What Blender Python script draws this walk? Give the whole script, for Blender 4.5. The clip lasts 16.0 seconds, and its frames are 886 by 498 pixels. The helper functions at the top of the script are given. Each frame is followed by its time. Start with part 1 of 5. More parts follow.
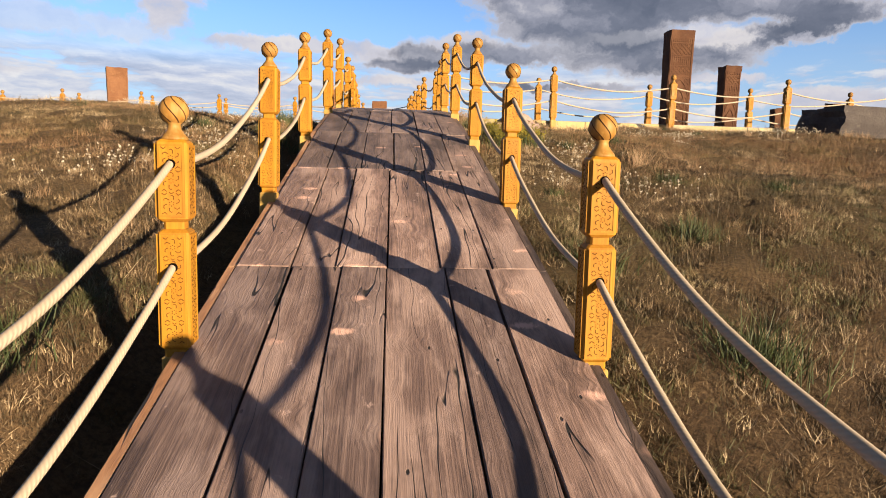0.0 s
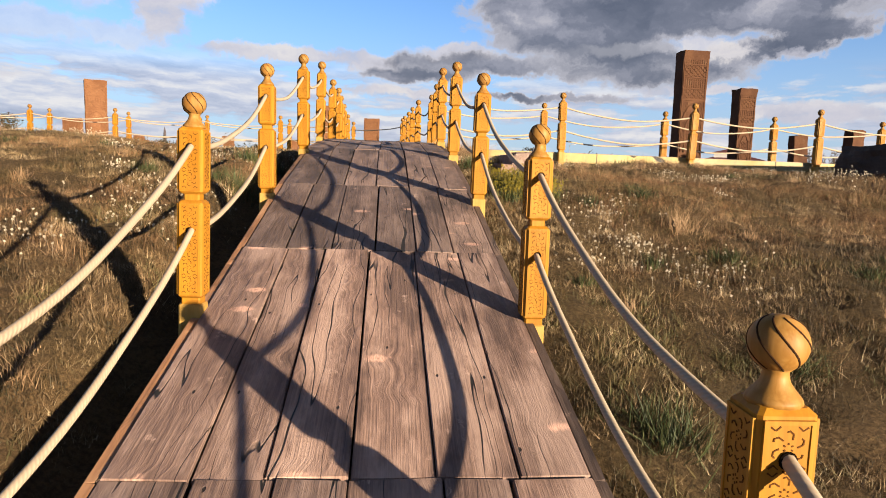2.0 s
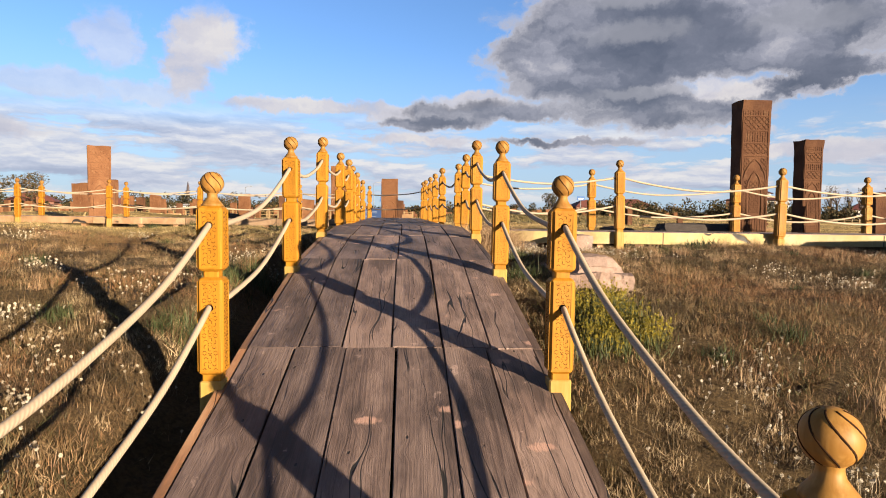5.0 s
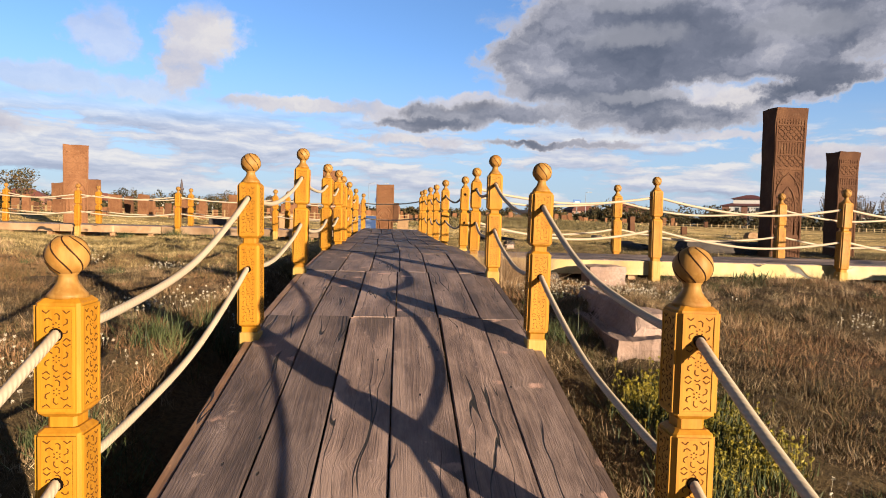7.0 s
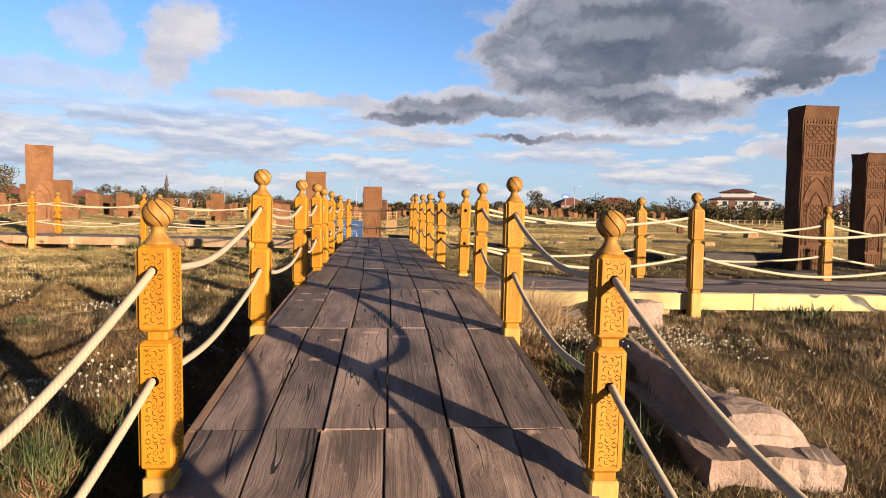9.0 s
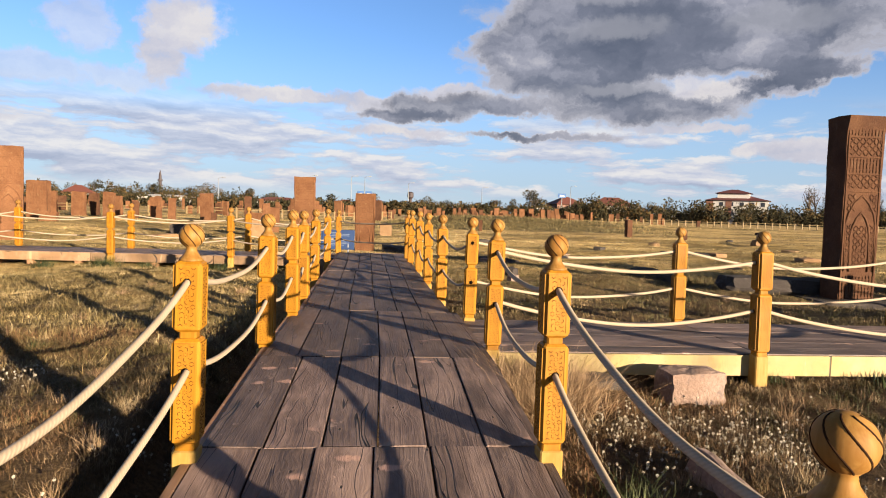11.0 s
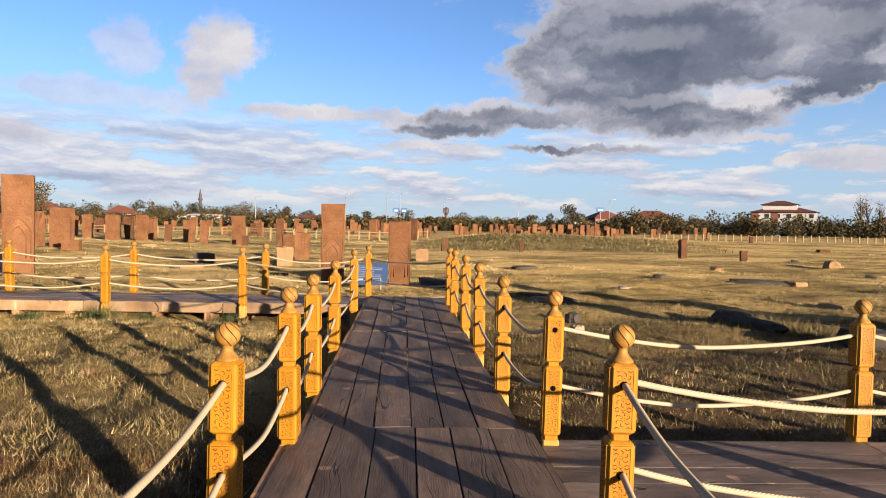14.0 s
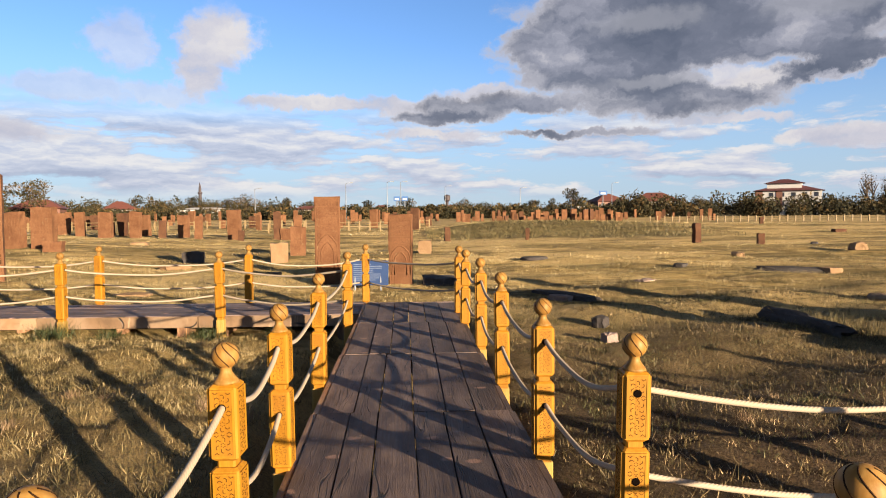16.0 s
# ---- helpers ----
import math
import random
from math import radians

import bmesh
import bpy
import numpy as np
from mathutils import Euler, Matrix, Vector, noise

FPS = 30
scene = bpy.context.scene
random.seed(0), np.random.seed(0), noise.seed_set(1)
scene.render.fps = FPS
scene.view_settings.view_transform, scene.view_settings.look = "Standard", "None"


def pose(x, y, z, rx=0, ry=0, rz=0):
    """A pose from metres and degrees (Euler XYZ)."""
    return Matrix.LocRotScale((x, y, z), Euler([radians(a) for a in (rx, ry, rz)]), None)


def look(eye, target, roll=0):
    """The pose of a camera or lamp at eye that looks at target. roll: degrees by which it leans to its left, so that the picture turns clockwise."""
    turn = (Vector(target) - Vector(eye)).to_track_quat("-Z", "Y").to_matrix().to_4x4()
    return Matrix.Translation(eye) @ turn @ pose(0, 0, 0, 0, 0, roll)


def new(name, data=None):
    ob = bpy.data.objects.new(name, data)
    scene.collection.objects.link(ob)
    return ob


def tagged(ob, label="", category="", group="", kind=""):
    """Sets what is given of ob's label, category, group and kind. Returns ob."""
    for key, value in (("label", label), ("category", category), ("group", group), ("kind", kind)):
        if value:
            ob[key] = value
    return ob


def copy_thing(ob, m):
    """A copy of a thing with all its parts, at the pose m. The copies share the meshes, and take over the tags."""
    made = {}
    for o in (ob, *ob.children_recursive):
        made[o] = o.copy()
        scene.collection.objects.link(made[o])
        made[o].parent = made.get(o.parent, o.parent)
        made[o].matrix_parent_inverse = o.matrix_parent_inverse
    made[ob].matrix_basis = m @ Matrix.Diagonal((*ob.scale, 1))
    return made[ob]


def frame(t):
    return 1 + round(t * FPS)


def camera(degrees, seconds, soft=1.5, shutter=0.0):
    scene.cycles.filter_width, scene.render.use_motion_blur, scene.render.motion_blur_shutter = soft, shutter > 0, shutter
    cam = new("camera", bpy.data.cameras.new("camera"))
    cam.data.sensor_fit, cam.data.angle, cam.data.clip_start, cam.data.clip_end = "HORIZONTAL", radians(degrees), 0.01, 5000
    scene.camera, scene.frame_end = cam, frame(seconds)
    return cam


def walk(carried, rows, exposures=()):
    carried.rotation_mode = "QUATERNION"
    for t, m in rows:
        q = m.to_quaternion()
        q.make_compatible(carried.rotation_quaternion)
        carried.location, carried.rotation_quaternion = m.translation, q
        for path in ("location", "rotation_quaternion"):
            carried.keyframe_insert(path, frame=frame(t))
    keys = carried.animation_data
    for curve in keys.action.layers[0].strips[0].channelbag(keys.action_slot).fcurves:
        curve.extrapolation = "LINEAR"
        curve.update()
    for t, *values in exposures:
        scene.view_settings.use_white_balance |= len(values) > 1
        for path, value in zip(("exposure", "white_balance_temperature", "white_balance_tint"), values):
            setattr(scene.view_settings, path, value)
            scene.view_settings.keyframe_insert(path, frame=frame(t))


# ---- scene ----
cam = camera(68.3, 16.0, 1.0)
PATH = [
    (0, (-0.009, -0.549, 1.608), (0.156, 1.427, 1.347), 1.6),
    (0.5, (0.056, -0.185, 1.744), (0.235, 1.791, 1.493), 2.1),
    (1, (0.037, 0.204, 1.808), (0.228, 2.179, 1.559), 2.3),
    (1.5, (0.016, 0.525, 1.91), (0.209, 2.5, 1.665), 2.5),
    (2, (0.074, 0.871, 2.061), (0.257, 2.849, 1.829), 2.2),
    (2.5, (0.065, 1.238, 2.126), (0.232, 3.22, 1.915), 1.7),
    (3, (0.062, 1.581, 2.241), (0.209, 3.567, 2.06), 1.1),
    (3.5, (0.109, 1.959, 2.37), (0.243, 3.949, 2.222), 0.6),
    (4, (0.093, 2.31, 2.399), (0.219, 4.303, 2.279), 0.4),
    (4.5, (0.073, 2.672, 2.537), (0.194, 4.666, 2.44), 0.6),
    (7, (0.014, 4.488, 2.947), (0.149, 6.481, 2.855), 1.6),
    (7.5, (-0.03, 4.847, 3.058), (0.123, 6.839, 2.963), 1.7),
    (8, (0.009, 5.199, 3.164), (0.176, 7.19, 3.069), 1.6),
    (8.5, (-0.011, 5.524, 3.203), (0.16, 7.515, 3.101), 1.3),
    (11, (0.021, 7.225, 3.618), (0.208, 9.213, 3.502), 1.8),
    (11.5, (0.029, 7.563, 3.671), (0.22, 9.55, 3.559), 2.2),
    (12, (-0.013, 7.955, 3.788), (0.17, 9.944, 3.682), 2.5),
    (12.5, (0.002, 8.312, 3.831), (0.163, 10.303, 3.734), 2.3),
    (13, (0.003, 8.658, 3.879), (0.136, 10.652, 3.793), 2.1),
    (13.5, (-0.034, 9.017, 3.972), (0.065, 11.013, 3.895), 1.6),
    (14, (-0.007, 9.393, 4.006), (0.07, 11.39, 3.932), 1.1),
    (14.5, (-0.001, 9.763, 4.047), (0.065, 11.76, 3.965), 0.6),
    (15, (-0.023, 10.164, 4.107), (0.042, 12.161, 4.014), 0.2),
    (15.5, (0.003, 10.541, 4.139), (0.069, 12.537, 4.035), -0.1),
    (16, (-0.027, 10.955, 4.119), (0.044, 12.95, 4.006), -0.4),
]
walk(cam, [(t, look(eye, target, roll)) for t, eye, target, roll in PATH], ((0, 1.85), (16, 1.85)))

# ---- light ----
SUN_AZ, SUN_EL = 141.4, 9.2
sun = new("sun", bpy.data.lights.new("sun", "SUN"))
sun.data.energy, sun.data.angle, sun.data.color = 5.0, radians(0.6), (1.0, 0.81, 0.58)
_az, _el = radians(SUN_AZ), radians(SUN_EL)
SUN_DIR = Vector((math.sin(_az) * math.cos(_el), math.cos(_az) * math.cos(_el), math.sin(_el)))
sun.matrix_world = look(SUN_DIR * 60, (0, 0, 0))


class Nodes:
    """Short calls to build a node tree."""
    def __init__(self, tree):
        self.t = tree
        tree.nodes.clear()

    def put(self, kind, ins=(), **attrs):
        n = self.t.nodes.new(kind)
        if "operation" in attrs:
            n.operation = attrs["operation"]
        if "use_clamp" in attrs:
            n.use_clamp = attrs["use_clamp"]
        if "data_type" in attrs:
            n.data_type = attrs["data_type"]
        if "blend_type" in attrs:
            n.blend_type = attrs["blend_type"]
        if "clamp_factor" in attrs:
            n.clamp_factor = attrs["clamp_factor"]
        if "noise_dimensions" in attrs:
            n.noise_dimensions = attrs["noise_dimensions"]
        if "interpolation_type" in attrs:
            n.interpolation_type = attrs["interpolation_type"]
        if "sky_type" in attrs:
            n.sky_type = attrs["sky_type"]
        if "sun_disc" in attrs:
            n.sun_disc = attrs["sun_disc"]
        if "sun_elevation" in attrs:
            n.sun_elevation = attrs["sun_elevation"]
        if "sun_rotation" in attrs:
            n.sun_rotation = attrs["sun_rotation"]
        if "altitude" in attrs:
            n.altitude = attrs["altitude"]
        if "air_density" in attrs:
            n.air_density = attrs["air_density"]
        if "dust_density" in attrs:
            n.dust_density = attrs["dust_density"]
        if "ozone_density" in attrs:
            n.ozone_density = attrs["ozone_density"]
        if "voronoi_dimensions" in attrs:
            n.voronoi_dimensions = attrs["voronoi_dimensions"]
        if "wave_type" in attrs:
            n.wave_type = attrs["wave_type"]
        if "bands_direction" in attrs:
            n.bands_direction = attrs["bands_direction"]
        for k, v in dict(ins).items():
            if isinstance(v, bpy.types.NodeSocket):
                self.t.links.new(v, n.inputs[k])
            else:
                n.inputs[k].default_value = v
        return n

    def math(self, op, a, b=0.0, c=0.0, clamp=False):
        return self.put("ShaderNodeMath", {0: a, 1: b, 2: c}, operation=op, use_clamp=clamp).outputs[0]

    def vec(self, op, a, b=(0, 0, 0)):
        n = self.put("ShaderNodeVectorMath", {0: a, 1: b}, operation=op)
        return n.outputs["Value"] if op in ("LENGTH", "DOT_PRODUCT") else n.outputs[0]

    def mix(self, f, a, b, kind="MIX"):
        n = self.put("ShaderNodeMix", data_type="RGBA", blend_type=kind, clamp_factor=True)
        for k, v in ((0, f), (6, a), (7, b)):
            if isinstance(v, bpy.types.NodeSocket):
                self.t.links.new(v, n.inputs[k])
            else:
                n.inputs[k].default_value = v if k == 0 else (*v, 1)
        return n.outputs[2]

    def noise(self, v, scale, detail=4.0, rough=0.55, dist=0.0, dims="3D"):
        return self.put("ShaderNodeTexNoise", {"Vector": v, "Scale": scale, "Detail": detail, "Roughness": rough, "Distortion": dist}, noise_dimensions=dims).outputs["Fac"]

    def smooth(self, v, lo, hi, a=0.0, b=1.0):
        return self.put("ShaderNodeMapRange", {0: v, 1: lo, 2: hi, 3: a, 4: b}, interpolation_type="SMOOTHSTEP").outputs[0]

    def ramp(self, f, *stops):
        n = self.put("ShaderNodeValToRGB", {0: f})
        e = n.color_ramp.elements
        while len(e) < len(stops):
            e.new(0.5)
        for s, (p, c) in zip(e, stops):
            s.position, s.color = p, (*c, 1)
        return n.outputs[0]


# sky: clear low-sun sky with a bank of grey cloud, loose cumulus and low streaks
world = bpy.data.worlds.new("world")
scene.world = world
world.use_nodes = True
W = Nodes(world.node_tree)
sky = W.put("ShaderNodeTexSky", sky_type="NISHITA", sun_disc=False, sun_elevation=radians(SUN_EL), sun_rotation=radians(SUN_AZ), altitude=1700.0, air_density=1.0, dust_density=0.25, ozone_density=2.2)
way = W.put("ShaderNodeTexCoord").outputs["Generated"]
sep = W.put("ShaderNodeSeparateXYZ", {0: way})
dx, dy, dz = sep.outputs
az = W.math("MULTIPLY", W.math("ARCTAN2", dx, dy), 57.2958)
el = W.math("MULTIPLY", W.math("ARCSINE", dz), 57.2958)
flat = W.put("ShaderNodeCombineXYZ", {0: az, 1: W.math("MULTIPLY", el, 1.0), 2: 0.0}).outputs[0]


def stir(scale, detail, amount):
    n = W.put("ShaderNodeTexNoise", {"Vector": flat, "Scale": scale, "Detail": detail, "Roughness": 0.64}).outputs["Color"]
    return W.put("ShaderNodeVectorMath", {0: W.vec("SUBTRACT", n, (0.5, 0.5, 0.5)), 1: amount}, operation="MULTIPLY").outputs[0]


bent = W.vec("ADD", W.vec("ADD", flat, stir(0.16, 3.0, (5.0, 2.0, 0.0))), stir(0.6, 9.0, (4.6, 2.0, 0.0)))
streaks = W.put("ShaderNodeVectorMath", {0: W.vec("ADD", flat, stir(0.3, 4.0, (3.0, 0.8, 0.0))), 1: (0.20, 1.0, 1.0)}, operation="MULTIPLY").outputs[0]
fine = W.noise(streaks, 0.44, 9.0, 0.58, 0.1)
above = W.noise(W.vec("ADD", streaks, (0.0, 0.5, 0.0)), 0.44, 9.0, 0.58, 0.1)


def cloud(cx, cy, sx, sy):
    """Density of one cloud, by azimuth and elevation in degrees; a half at its outline."""
    rel = W.put("ShaderNodeVectorMath", {0: W.vec("SUBTRACT", bent, (cx, cy, 0)), 1: (1 / sx, 1 / sy, 0)}, operation="MULTIPLY").outputs[0]
    return W.smooth(W.vec("LENGTH", rel), 1.6, 0.4)


def gathered(*clouds, kind="ADD"):
    out = clouds[0]
    for c in clouds[1:]:
        out = W.math(kind, out, c)
    return out


def tone(c, k):
    return W.mix(1.0, c, (k, k, k), "MULTIPLY")


billow = W.math("SUBTRACT", W.noise(W.put("ShaderNodeVectorMath", {0: bent, 1: (0.42, 1.0, 1.0)}, operation="MULTIPLY").outputs[0], 0.42, 9.0, 0.60), 0.5)
bank_d = gathered(cloud(37, 21.0, 27.0, 7.0), cloud(22, 16.0, 12.0, 2.6), cloud(15, 14.0, 7.5, 1.4), cloud(24, 13.4, 13.0, 1.8), cloud(15.5, 11.6, 8.0, 1.5), cloud(21.5, 8.9, 8.6, 1.5), cloud(6.0, 9.2, 7.0, 0.9),
                  cloud(30.4, 10.4, 4.0, 0.8), cloud(34.4, 11.5, 2.8, 0.9), cloud(1.6, 8.0, 4.6, 0.55), cloud(14.0, 6.5, 7.0, 0.42))
bank_d = W.math("ADD", bank_d, W.math("MULTIPLY", billow, 1.5))
bank = W.smooth(bank_d, 0.26, 0.74)
core = W.smooth(bank_d, 0.42, 1.15)
rift = W.smooth(W.math("ADD", gathered(cloud(26.4, 10.6, 3.2, 1.1), cloud(33.0, 9.9, 2.0, 0.45), kind="MAXIMUM"), billow), 0.35, 0.85)
veil = W.smooth(W.math("ADD", gathered(cloud(19.0, 15.2, 4.5, 1.0), cloud(19.0, 18.2, 5.5, 1.0), cloud(32.0, 15.2, 4.5, 1.0), cloud(20.0, 10.4, 4.5, 0.5), kind="MAXIMUM"), billow), 0.1, 1.1)
puffs_d = gathered(cloud(-16.6, 13.9, 3.0, 2.7), cloud(-17.8, 11.3, 2.4, 2.3), cloud(-9.0, 9.1, 6.5, 0.7), cloud(-2.0, 9.1, 3.2, 0.8), cloud(5.5, 10.1, 4.0, 0.7), cloud(25.5, 7.2, 5.0, 0.45), cloud(30.0, 5.5, 1.4, 0.7), cloud(34.5, 5.6, 4.2, 0.8),
                   cloud(-35, 6.2, 8.0, 1.0), cloud(1.0, 6.6, 5.0, 0.45), kind="MAXIMUM")
faint = gathered(cloud(-23.5, 13.2, 2.2, 2.2), cloud(-27.5, 9.6, 4.2, 1.1), cloud(-20.5, 9.6, 4.5, 0.9), kind="MAXIMUM")
puffs = W.math("MAXIMUM", W.smooth(W.math("ADD", puffs_d, W.math("MULTIPLY", billow, 0.9)), 0.22, 0.95), W.math("MULTIPLY", W.smooth(W.math("ADD", faint, W.math("MULTIPLY", billow, 0.9)), 0.25, 0.9), 0.6))
low = W.math("MULTIPLY", W.smooth(W.math("ADD", fine, W.smooth(az, 12.0, -25.0, 0.0, 0.06)), 0.45, 0.54), W.math("MULTIPLY", W.smooth(el, 9.5, 6.5), W.smooth(el, 0.6, 2.4)))
# unseen dull cloud overhead, added to weaken and grey the fill light
unseen_overcast = W.math("MULTIPLY", W.smooth(W.noise(W.put("ShaderNodeVectorMath", {0: bent, 1: (0.6, 1.0, 1.0)}, operation="MULTIPLY").outputs[0], 0.07, 6.0, 0.6), 0.32, 0.52), W.smooth(el, 22.0, 30.0))
body = W.noise(W.put("ShaderNodeVectorMath", {0: bent, 1: (0.5, 1.0, 1.0)}, operation="MULTIPLY").outputs[0], 0.24, 7.0, 0.55)
sunward = W.smooth(W.vec("DOT_PRODUCT", way, (math.sin(_az), math.cos(_az), 0.0)), -0.3, 0.9)
haze = W.mix(sunward, (3.3, 4.2, 5.4), (4.2, 3.3, 2.3))
clear = W.mix(W.smooth(el, 15.0, 0.5, 0.0, 0.85), W.mix(1.0, sky.outputs[0], (1.25, 1.42, 1.75), "MULTIPLY"), haze)
dark = W.ramp(body, (0.34, (0.105, 0.120, 0.165)), (0.50, (0.165, 0.178, 0.23)), (0.62, (0.31, 0.315, 0.375)), (0.74, (0.56, 0.54, 0.57)))
lit = W.ramp(body, (0.32, (0.60, 0.62, 0.76)), (0.48, (0.82, 0.80, 0.88)), (0.60, (1.0, 0.95, 0.94)))
lowc = W.ramp(W.math("ADD", 0.5, W.math("MULTIPLY", W.math("SUBTRACT", fine, above), 2.0)), (0.22, (0.44, 0.48, 0.64)), (0.48, (0.68, 0.70, 0.83)), (0.70, (1.0, 0.95, 0.93)))
col = W.mix(W.math("MULTIPLY", low, 0.85), clear, tone(lowc, 6.4))
col = W.mix(W.math("MULTIPLY", puffs, W.smooth(body, 0.22, 0.46, 0.45, 0.95)), col, tone(lit, 5.9))
col = W.mix(W.math("MULTIPLY", bank, 0.97), col, W.mix(core, (4.3, 4.2, 4.6), tone(dark, 8.6)))
col = W.mix(W.math("MULTIPLY", W.math("MULTIPLY", veil, bank), 0.40), col, (3.9, 3.9, 4.3))
col = W.mix(W.math("MULTIPLY", rift, W.smooth(body, 0.30, 0.5, 0.2, 0.9)), col, tone(lit, 6.0))
col = W.mix(W.math("MULTIPLY", unseen_overcast, 0.9), col, (0.80, 0.78, 0.82))
bg = W.put("ShaderNodeBackground", {"Color": tone(col, 0.75), "Strength": 0.05})
W.put("ShaderNodeOutputWorld", {"Surface": bg.outputs[0]})

# ---- materials ----


def material(name, rough=0.7, metal=0.0, spec=0.5):
    m = bpy.data.materials.new(name)
    m.use_nodes = True
    N = Nodes(m.node_tree)
    N.bsdf = N.put("ShaderNodeBsdfPrincipled", {"Roughness": rough, "Metallic": metal, "Specular IOR Level": spec})
    N.put("ShaderNodeOutputMaterial", {"Surface": N.bsdf.outputs[0]})
    N.m = m
    N.pos = N.put("ShaderNodeTexCoord").outputs["Object"]
    N.glob = N.put("ShaderNodeNewGeometry").outputs["Position"]
    N.rand = N.put("ShaderNodeObjectInfo").outputs["Random"]
    return N


def finish(N, colour, bump=None, depth=0.01, strength=0.6, rough=None):
    for sock, v in (("Base Color", colour), ("Roughness", rough)):
        if v is not None:
            N.t.links.new(v, N.bsdf.inputs[sock])
    if bump is not None:
        b = N.put("ShaderNodeBump", {"Height": bump, "Distance": depth, "Strength": strength})
        N.t.links.new(b.outputs[0], N.bsdf.inputs["Normal"])
    return N.m


def scaled(N, v, s):
    return N.put("ShaderNodeVectorMath", {0: v, 1: s}, operation="MULTIPLY").outputs[0]


def planks(name, pale, deep, worn, rough=0.62):
    """Weathered planks whose grain runs along their own y."""
    N = material(name, rough)
    shift = N.vec("ADD", N.pos, N.put("ShaderNodeCombineXYZ", {0: N.math("MULTIPLY", N.rand, 37.0), 1: N.math("MULTIPLY", N.rand, 91.0), 2: 0.0}).outputs[0])
    cells = N.put("ShaderNodeTexVoronoi", {"Vector": scaled(N, shift, (1.7, 2.9, 0.0)), "Scale": 1.0, "Randomness": 1.0}, voronoi_dimensions="2D").outputs["Distance"]
    ragged = N.math("ADD", cells, N.math("MULTIPLY", N.math("SUBTRACT", N.noise(scaled(N, shift, (30.0, 12.0, 0.0)), 1.0, 4.0, 0.7), 0.5), 0.22))
    some = N.smooth(N.noise(scaled(N, shift, (1.9, 1.3, 0.0)), 1.0, 2.0), 0.50, 0.56)
    knot = N.math("MULTIPLY", N.smooth(ragged, 0.12, 0.05), some)
    heart = N.math("MULTIPLY", N.smooth(ragged, 0.01, -0.02), some)
    pull = N.put("ShaderNodeCombineXYZ", {0: N.math("MULTIPLY", N.smooth(cells, 0.30, 0.0), 2.0), 1: 0.0, 2: 0.0}).outputs[0]
    wander = N.put("ShaderNodeCombineXYZ", {0: N.math("MULTIPLY", N.noise(scaled(N, shift, (2.0, 1.0, 0.0)), 1.0, 2.0), 3.0), 1: 0.0, 2: 0.0}).outputs[0]
    lines = N.vec("ADD", N.vec("ADD", scaled(N, shift, (64.0, 1.0, 3.0)), pull), wander)
    grain = N.noise(lines, 1.0, 5.0, 0.7)
    hair = N.noise(scaled(N, shift, (230.0, 4.0, 3.0)), 1.0, 3.0, 0.6)
    broad = N.noise(scaled(N, shift, (4.0, 1.1, 1.0)), 1.0, 5.0, 0.65)
    crack = N.noise(N.vec("ADD", scaled(N, shift, (9.0, 0.30, 1.0)), scaled(N, wander, (0.6, 1.0, 1.0))), 1.0, 1.5, 0.5)
    split = N.math("MULTIPLY", N.smooth(N.math("ABSOLUTE", N.math("SUBTRACT", crack, 0.5)), 0.0070, 0.0025), N.smooth(N.noise(scaled(N, shift, (3.0, 0.8, 1.0)), 1.0, 3.0), 0.45, 0.52))
    nails = N.put("ShaderNodeTexVoronoi", {"Vector": scaled(N, shift, (4.2, 1.9, 0.0)), "Scale": 1.0}, voronoi_dimensions="2D").outputs["Distance"]
    nail = N.math("MULTIPLY", N.smooth(nails, 0.030, 0.016), N.smooth(N.noise(shift, 3.0, 2.0), 0.46, 0.50))
    c = N.mix(N.smooth(grain, 0.24, 0.72), deep, pale)
    c = N.mix(N.math("MULTIPLY", N.smooth(hair, 0.42, 0.7), 0.45), c, deep)
    c = N.mix(N.math("MULTIPLY", N.smooth(broad, 0.46, 0.62), 0.75), c, worn)
    c = N.mix(N.math("MULTIPLY", N.smooth(broad, 0.46, 0.36), 0.62), c, tuple(v * 0.55 for v in deep))
    c = N.mix(1.0, c, N.mix(N.rand, (0.60, 0.60, 0.62), (1.22, 1.18, 1.14)), "MULTIPLY")
    c = N.mix(N.math("MULTIPLY", knot, 0.7), c, tuple(v * k for v, k in zip(worn, (1.9, 1.6, 1.45))))
    scuff = N.smooth(N.noise(scaled(N, shift, (9.0, 5.0, 1.0)), 1.0, 5.0, 0.7), 0.62, 0.70)
    c = N.mix(N.math("MULTIPLY", scuff, 0.5), c, tuple(min(0.6, v * 1.55) for v in worn))
    c = N.mix(N.math("MULTIPLY", heart, 0.7), c, (0.10, 0.055, 0.035))
    c = N.mix(N.math("MAXIMUM", split, nail), c, (0.010, 0.008, 0.007))
    h = N.math("SUBTRACT", N.math("ADD", N.math("MULTIPLY", grain, 0.5), N.math("MULTIPLY", hair, 0.15)), N.math("ADD", split, N.math("MULTIPLY", nail, 0.6)))
    return finish(N, c, h, 0.009, 0.9, N.smooth(grain, 0.2, 0.8, rough - 0.10, rough + 0.20))


